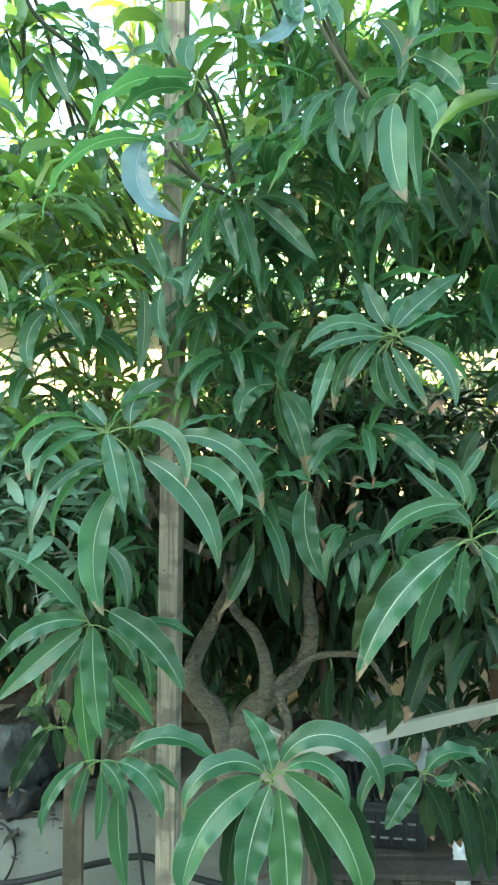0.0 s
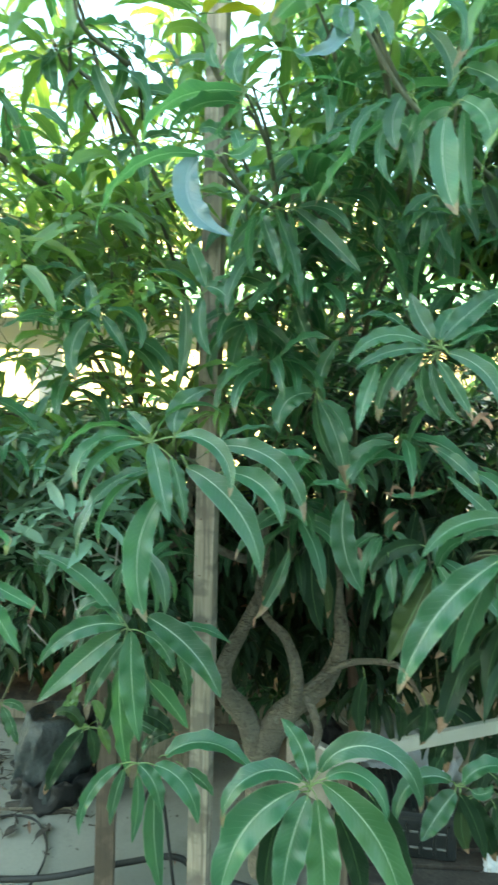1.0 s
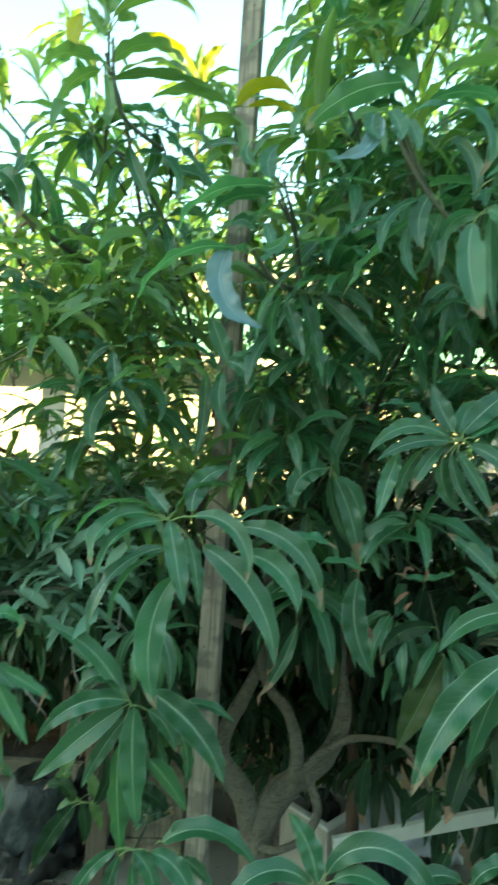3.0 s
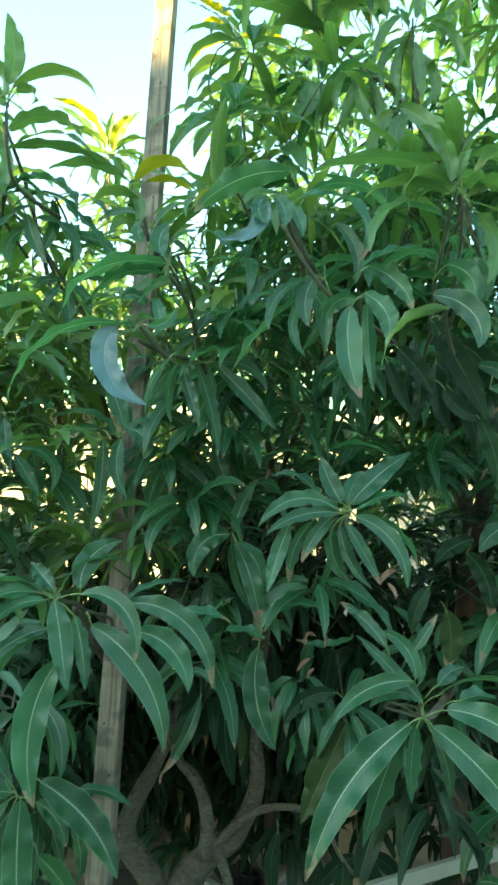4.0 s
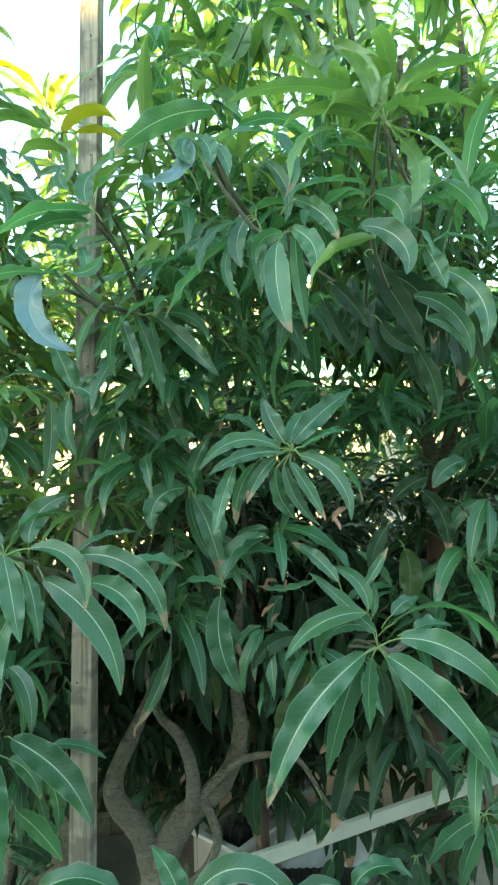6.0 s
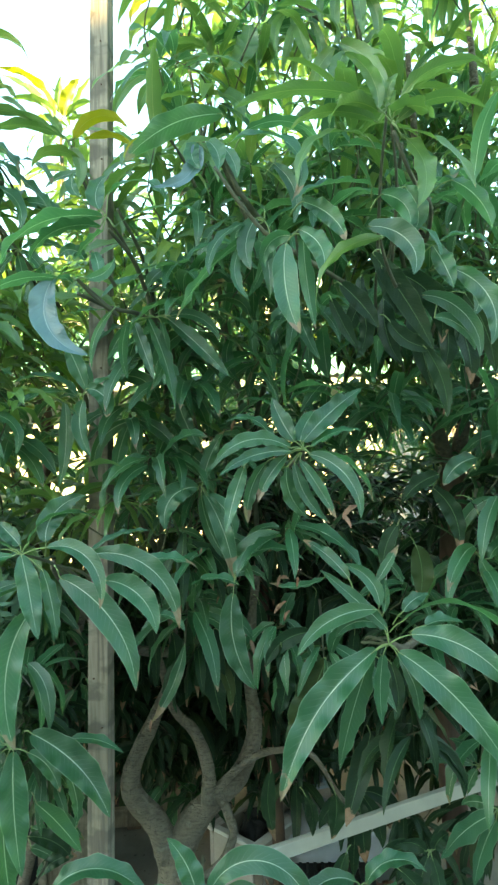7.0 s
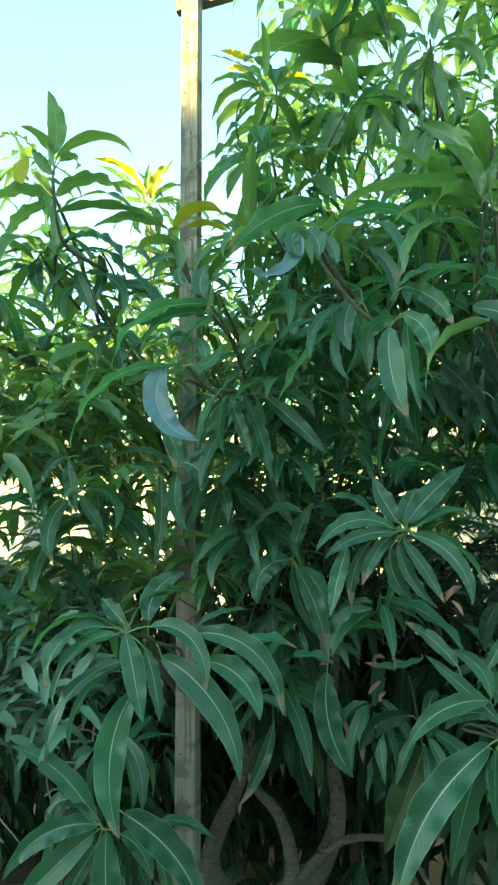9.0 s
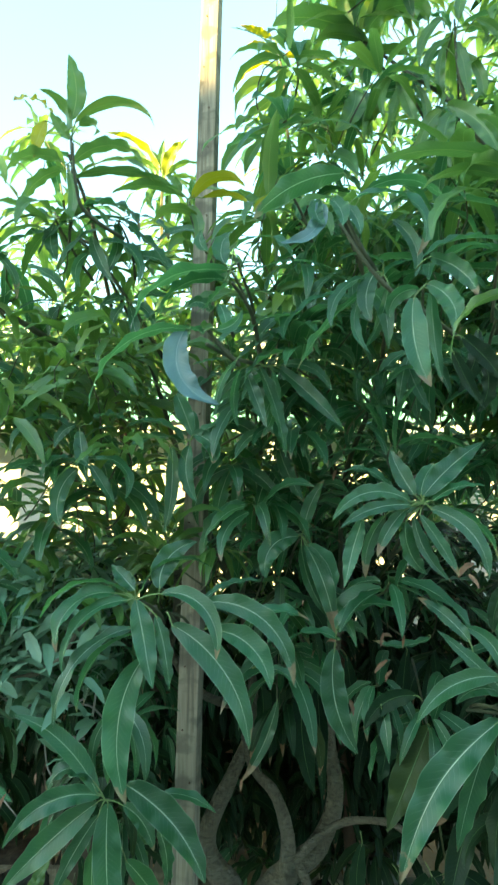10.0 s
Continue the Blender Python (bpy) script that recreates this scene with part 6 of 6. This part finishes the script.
def grow_bag(at, w, hgt, label, film):
    """A soft bag of soil: sagging sides, a gathered top and, on the film one, a torn black base."""
    root = root_empty("grow_bag", at, label, "grow bag")

    def skin(prof, seed, rough, cut=0.0):
        bm = bmesh.new()
        sides = 64
        vs = []
        for rr, zz in prof:
            row = []
            for i in range(sides):
                a = 2 * math.pi * i / sides
                c = Vector((math.cos(a), math.sin(a), 0))
                wob = 1 + rough * (1.15 - 0.5 * min(1.0, zz)) * (1.6 * noise.noise(c * 1.9 + Vector((seed, 0, zz * 3))) + noise.noise(c * 6 + Vector((0, seed, zz * 9))) + 0.5 * noise.noise(c * 15 + Vector((0, seed, zz * 20))))
                z = zz * hgt * (1 + 0.015 * math.sin(a * 3 + seed)) + cut * zz * noise.noise(c * 7 + Vector((seed, 0, 0)))
                row.append(bm.verts.new((at[0] + c.x * rr * w * wob, at[1] + c.y * rr * w * wob, at[2] + max(0.0, z))))
            vs.append(row)
        for k in range(len(prof) - 1):
            for i in range(sides):
                bm.faces.new((vs[k][i], vs[k][(i + 1) % sides], vs[k + 1][(i + 1) % sides], vs[k + 1][i]))
        return bm
    prof = [(0.9, 0.0), (1.0, 0.04), (1.02, 0.15), (1.0, 0.3), (0.95, 0.5), (0.88, 0.68), (0.80, 0.82), (0.74, 0.92), (0.70, 1.0), (0.60, 1.03), (0.5, 0.98), (0.38, 0.99), (0.25, 0.95), (0.05, 0.96)]
    part("bag", skin(prof, at[0], 0.15), M_GREYPLASTIC if film else M_BLACK, root, smooth=True)
    if film:
        part("torn_base", skin([(1.12, 0.0), (1.24, 0.03), (1.26, 0.08), (1.18, 0.18), (1.10, 0.28), (1.04, 0.36), (0.98, 0.34)], 3.0, 0.24, 0.06), M_BLACK, root, "torn black plastic base", True)
    keep_place(root)
    return root


def planter_box(at, w, hgt, turn, label, rim, body):
    root = root_empty("planter_box", at, label, "planter")
    m = pose(*at, 0, 0, turn)
    h = w / 2

    def put(nm, size, place, bev, mat, wear=0.0):
        bm = box(size, place, bevel=bev, wear=wear)
        bmesh.ops.transform(bm, matrix=m, verts=bm.verts)
        part(nm, bm, mat, root)
    for sgn in (-1, 1):
        put("side_panel", (w, 0.022, hgt), (0, sgn * (h - 0.011), hgt / 2), 0.006, body)
        put("end_panel", (0.022, w - 0.046, hgt), (sgn * (h - 0.011), 0, hgt / 2), 0.006, body)
        put("rim", (w + 0.02, 0.034, 0.016), (0, sgn * (h - 0.010), hgt + 0.008), 0.005, rim)
        put("rim", (0.034, w - 0.056, 0.016), (sgn * (h - 0.010), 0, hgt + 0.008), 0.005, rim)
    put("bottom", (w - 0.05, w - 0.05, 0.02), (0, 0, 0.012), 0.004, body)
    put("soil", (w - 0.05, w - 0.05, 0.03), (0, 0, hgt * 0.55), 0.004, M_SOIL, 0.006)
    keep_place(root)


def crate():
    root = root_empty("plastic_crate", (0.5, 2.14, 0.1), "dark slate plastic crate with a ribbed lid", "crate")
    m = pose(0.50, 2.16, 0.115, 0, 0, -6)

    def put(nm, size, at, bev=0.006, mat=M_CRATE, turn=(0, 0, 0)):
        bm = box(size, at, turn, bev)
        bmesh.ops.transform(bm, matrix=m, verts=bm.verts)
        part(nm, bm, mat, root)
    put("body", (0.30, 0.24, 0.15), (0, 0, 0.075), 0.012)
    put("lid", (0.32, 0.26, 0.022), (0, 0, 0.163), 0.006)
    for i in range(11):
        put("rib", (0.012, 0.24, 0.008), (-0.14 + i * 0.028, 0, 0.178), 0.002, M_GREYPLASTIC)
    for i in range(6):
        put("rib", (0.010, 0.010, 0.11), (-0.12 + i * 0.048, -0.125, 0.075), 0.002)
    for row in range(2):
        for i in range(5):
            put("slot_edge", (0.030, 0.006, 0.006), (-0.096 + i * 0.048, -0.1225, 0.045 + row * 0.055), 0.001, M_SLOT)
    keep_place(root)
    # the slatted pallet that it stands on
    pal = root_empty("pallet", (0.55, 2.14, 0), "worn grey timber pallet under the crate", "pallet")
    for i in range(5):
        part("slat", box((0.62, 0.075, 0.018), (0.55, 1.96 + i * 0.095, 0.104), (0, 0, random.uniform(-1, 1)), 0.003, 4, 0.001), M_DARKWOOD, pal)
    for x in (0.28, 0.55, 0.82):
        part("bearer", box((0.07, 0.46, 0.09), (x, 2.15, 0.047), bevel=0.004), M_DARKWOOD, pal)
    keep_place(pal)


def crumpled(name, at, size, mat, label, cat, seed):
    bm = bmesh.new()
    bmesh.ops.create_icosphere(bm, subdivisions=4, radius=1)
    for v in bm.verts:
        n = noise.noise_vector(v.co * 1.7 + Vector((seed, 0, 0))) * 0.35 + noise.noise_vector(v.co * 4.5 + Vector((0, seed, 0))) * 0.16
        v.co = v.co + n
        v.co.z = max(v.co.z, -0.55)
    for v in bm.verts:
        v.co = Vector(at) + Vector((v.co.x * size[0], v.co.y * size[1], (v.co.z + 0.55) * size[2]))
    ob = part(name, bm, mat, None, smooth=True)
    return tagged(ob, label, cat)


def wooden_box():
    root = root_empty("wooden_box", (-0.53, 2.66, 0), "pale wooden box with a framed front", "box")
    part("top", box((0.27, 0.24, 0.022), (-0.53, 2.70, 0.52), (0, 0, 5), 0.004), M_PALEWOOD, root)
    for x in (-0.655, -0.405):
        part("upright", box((0.036, 0.03, 0.51), (x, 2.60 + (x + 0.53) * 0.09, 0.255), (0, 0, 5), 0.004), M_PALEWOOD, root)
    part("front_panel", box((0.22, 0.015, 0.40), (-0.53, 2.62, 0.28), (0, 0, 5), 0.003), M_PALEWOOD, root)
    part("bottom_rail", box((0.22, 0.02, 0.05), (-0.53, 2.602, 0.06), (0, 0, 5), 0.003), M_PALEWOOD, root)
    for x in (-0.66, -0.40):
        part("side_panel", box((0.018, 0.21, 0.50), (x, 2.72, 0.25), (0, 0, 5), 0.003), M_PALEWOOD, root)
    keep_place(root)


def timber_edge():
    root = root_empty("timber_edging", (-1.28, 3.12, 0), "low weathered timber rail on brown posts edging the yard", "fence")
    part("rail", box((2.6, 0.04, 0.085), (-1.5, 3.12, 0.085), (0, 0.6, 1), 0.004, 8, 0.002), M_PALEWOOD, root)
    for x in (-1.85, -1.1, -0.35):
        part("post", box((0.075, 0.06, 0.62), (x, 3.18, 0.31), bevel=0.004, cuts=5, wear=0.0015), M_STAKE, root)
    part("footing", box((0.22, 0.2, 0.07), (-1.85, 3.18, 0.03), bevel=0.015), M_CONCRETE, root)
    keep_place(root)


def hose(name, points, rad, label, cat):
    v, f = tube_geo(points, rad, rad, 8, 8)
    return tagged(new(name, mesh_of(name, v, f, None, M_BLACK)), label, cat)


def broad_leaf_vine():
    root = root_empty("squash_vine", (-1.25, 1.0, 0), "broad-leaved green vine with pale specks", "vine")
    tube("stem", [(-1.25, 1.0, 0), (-1.15, 0.99, 0.6), (-0.95, 0.97, 0.9), (-0.76, 0.95, 0.97)], 0.007, 0.004, M_TWIG, root, sides=6)
    for cx, cz, size, tilt, yy in ((-0.725, 0.962, 0.098, 12, 0.94), (-0.755, 1.072, 0.075, -20, 1.03), (-0.86, 0.86, 0.09, 30, 0.99)):
        verts, faces, uvs = [Vector((0, 0, 0))], [], [(0.5, 0.5)]
        n, rings = 40, 5
        for k in range(1, rings + 1):
            for s in range(n):
                a = 2 * math.pi * s / n
                rad = size * (1 + 0.07 * math.cos(5 * a) + 0.03 * math.sin(19 * a) + 0.015 * math.sin(31 * a)) * (1 - 0.45 * math.exp(-((a - math.pi) / 0.25) ** 2))
                p = Vector((math.cos(a), math.sin(a), 0)) * rad * k / rings
                p.z = -0.25 * p.length ** 2 / size + 0.005 * math.sin(3 * a + 2) * k / rings
                verts.append(p)
                uvs.append((0.5 + 0.5 * math.cos(a) * k / rings, 0.5 + 0.5 * math.sin(a) * k / rings))
        for s in range(n):
            faces.append((0, 1 + s, 1 + (s + 1) % n))
            for k in range(rings - 1):
                b0, b1 = 1 + k * n, 1 + (k + 1) * n
                faces.append((b0 + s, b1 + s, b1 + (s + 1) % n, b0 + (s + 1) % n))
        m = pose(cx, yy, cz, 55, tilt, tilt)
        hang("leaf", mesh_of("leaf", [m @ v for v in verts], faces, uvs, M_VINE), root)
    keep_place(root)


def litter():
    """Fallen dry leaves and twigs on the concrete."""
    q = random.Random(11)
    root = root_empty("leaf_litter", (-1.2, 2.5, 0), "fallen dry leaves and broken twigs on the concrete", "litter", kind="stuff")
    c, d = Clump(), Clump()
    for i in range(44):
        y = q.uniform(1.9, 3.6)
        x = q.uniform(-0.75, 0.6) * y
        if i > 25:
            x, y = q.uniform(0.62, 1.0), q.uniform(1.95, 2.4)
        L = q.uniform(0.04, 0.11)
        c.leaf(Vector((x, y, 0.018)), q.uniform(0, 360), q.uniform(-2, 8), L, q.uniform(-10, 10), L * q.uniform(0.15, 0.28), 0.1, q, along=4, across=2)
    for i in range(110):
        a = q.uniform(0, 6.28)
        rad = 0.19 + abs(q.gauss(0, 0.07))
        x, y = -1.03 + rad * math.cos(a) * 1.15, 2.50 + rad * math.sin(a)
        if i > 80:
            x, y = q.uniform(-1.75, -1.15), q.uniform(2.45, 3.05)
        a = q.uniform(0, 6.28)
        L = q.uniform(0.03, 0.10)
        d.twig([(x, y, 0.012), (x + L * 0.5 * math.cos(a), y + L * 0.5 * math.sin(a), 0.016), (x + L * math.cos(a + 0.15), y + L * math.sin(a + 0.15), 0.012)], q.uniform(0.0015, 0.005), 0.001)
        if i % 2:
            d.leaf(Vector((x, y, 0.02)), q.uniform(0, 360), q.uniform(-2, 6), L * 0.8, q.uniform(-20, 20), L * q.uniform(0.2, 0.4), 0.1, q, along=4, across=2)
    hang("leaves", mesh_of("leaves", c.v, c.f, c.uv, M_DRY), root)
    hang("twigs", mesh_of("twigs", d.v, d.f, None, M_SOIL), root, "broken dark twigs and soil crumbs")
    keep_place(root)


def dry_stick(points, rad):
    v, f = tube_geo(points, rad, rad * 0.6, 7, 5, 0.2)
    tagged(new("dry_stick", mesh_of("dry_stick", v, f, None, M_BARK)), "pale dry stick lying on the concrete", "stick", "fallen sticks")



stake()
brace_bar()
grow_bag((-1.02, 2.58, 0), 0.175, 0.34, "grey plastic film grow bag on a torn black base", True)
grow_bag((-0.80, 2.75, 0), 0.14, 0.30, "black plastic grow bag beside the larger one", False)
planter_box((0.24, 2.66, 0), 0.27, 0.245, 45, "white foam planter box with a raised rim", M_WHITE, M_FOAM)
planter_box((0.47, 3.02, 0), 0.30, 0.26, 12, "pale planter box with a blue plastic rim", M_BLUERIM, M_FOAM)
crate()
wooden_box()
timber_edge()
crumpled("plastic_bag", (0.765, 2.03, 0.0), (0.042, 0.04, 0.11), M_BAG, "crumpled white plastic bag on the ground", "bag", 3)
crumpled("paper_bag", (0.72, 2.30, 0.0), (0.09, 0.07, 0.12), M_DRY, "crumpled brown paper bag on the ground", "bag", 8)
crumpled("cement_sack", (0.62, 2.75, 0.0), (0.28, 0.2, 0.16), M_BAG, "slumped pale sack on the ground behind the crate", "sack", 5)
crumpled("bucket_cover", (0.25, 2.68, 0.155), (0.065, 0.06, 0.09), M_BLACK, "black plastic cover heaped in the planter", "cover", 9)
hose("irrigation_pipe", [(-2.2, 2.0, 0.03), (-1.3, 1.96, 0.05), (-0.85, 1.94, 0.07), (-0.55, 1.96, 0.12), (-0.36, 1.96, 0.15), (-0.24, 1.95, 0.10), (0.2, 1.9, 0.02)], 0.011, "black irrigation pipe along the ground", "pipe")
hose("drip_tube", [(-0.34, 1.90, 0.0), (-0.36, 1.92, 0.10), (-0.38, 1.95, 0.20), (-0.41, 2.0, 0.31), (-0.46, 2.05, 0.34), (-0.52, 2.1, 0.20)], 0.006, "thin black drip tube by the post", "tube")
hose("cable_loop", [(-1.45, 1.95, 0.012), (-1.275, 2.155, 0.012), (-1.175, 2.325, 0.012), (-1.02, 2.33, 0.012), (-0.91, 2.2, 0.012), (-0.875, 2.06, 0.012), (-0.90, 1.9, 0.012)], 0.0045, "loose loop of thin black cable", "cable")
# made-up black heap that brings down the brightness beside the crate
crumpled("dark_heap", (0.97, 2.10, 0.0), (0.20, 0.26, 0.06), M_BLACK, "black crumpled heap added to darken the ground by the crate", "sheet", 12)
crumpled("soil_patch", (-1.03, 2.41, 0.0), (0.13, 0.045, 0.016), M_SOIL, "dark soil spilled round the grow bag", "soil", 4)
crumpled("soil_patch", (-1.42, 2.72, 0.0), (0.08, 0.035, 0.010), M_SOIL, "dark soil and leaf crumbs on the concrete", "soil", 6)
broad_leaf_vine()
litter()
dry_stick([(-1.60, 2.75, 0.02), (-1.40, 2.63, 0.03), (-1.216, 2.504, 0.02)], 0.007)
dry_stick([(-1.334, 2.361, 0.018), (-1.15, 2.37, 0.022), (-0.823, 2.40, 0.018)], 0.007)
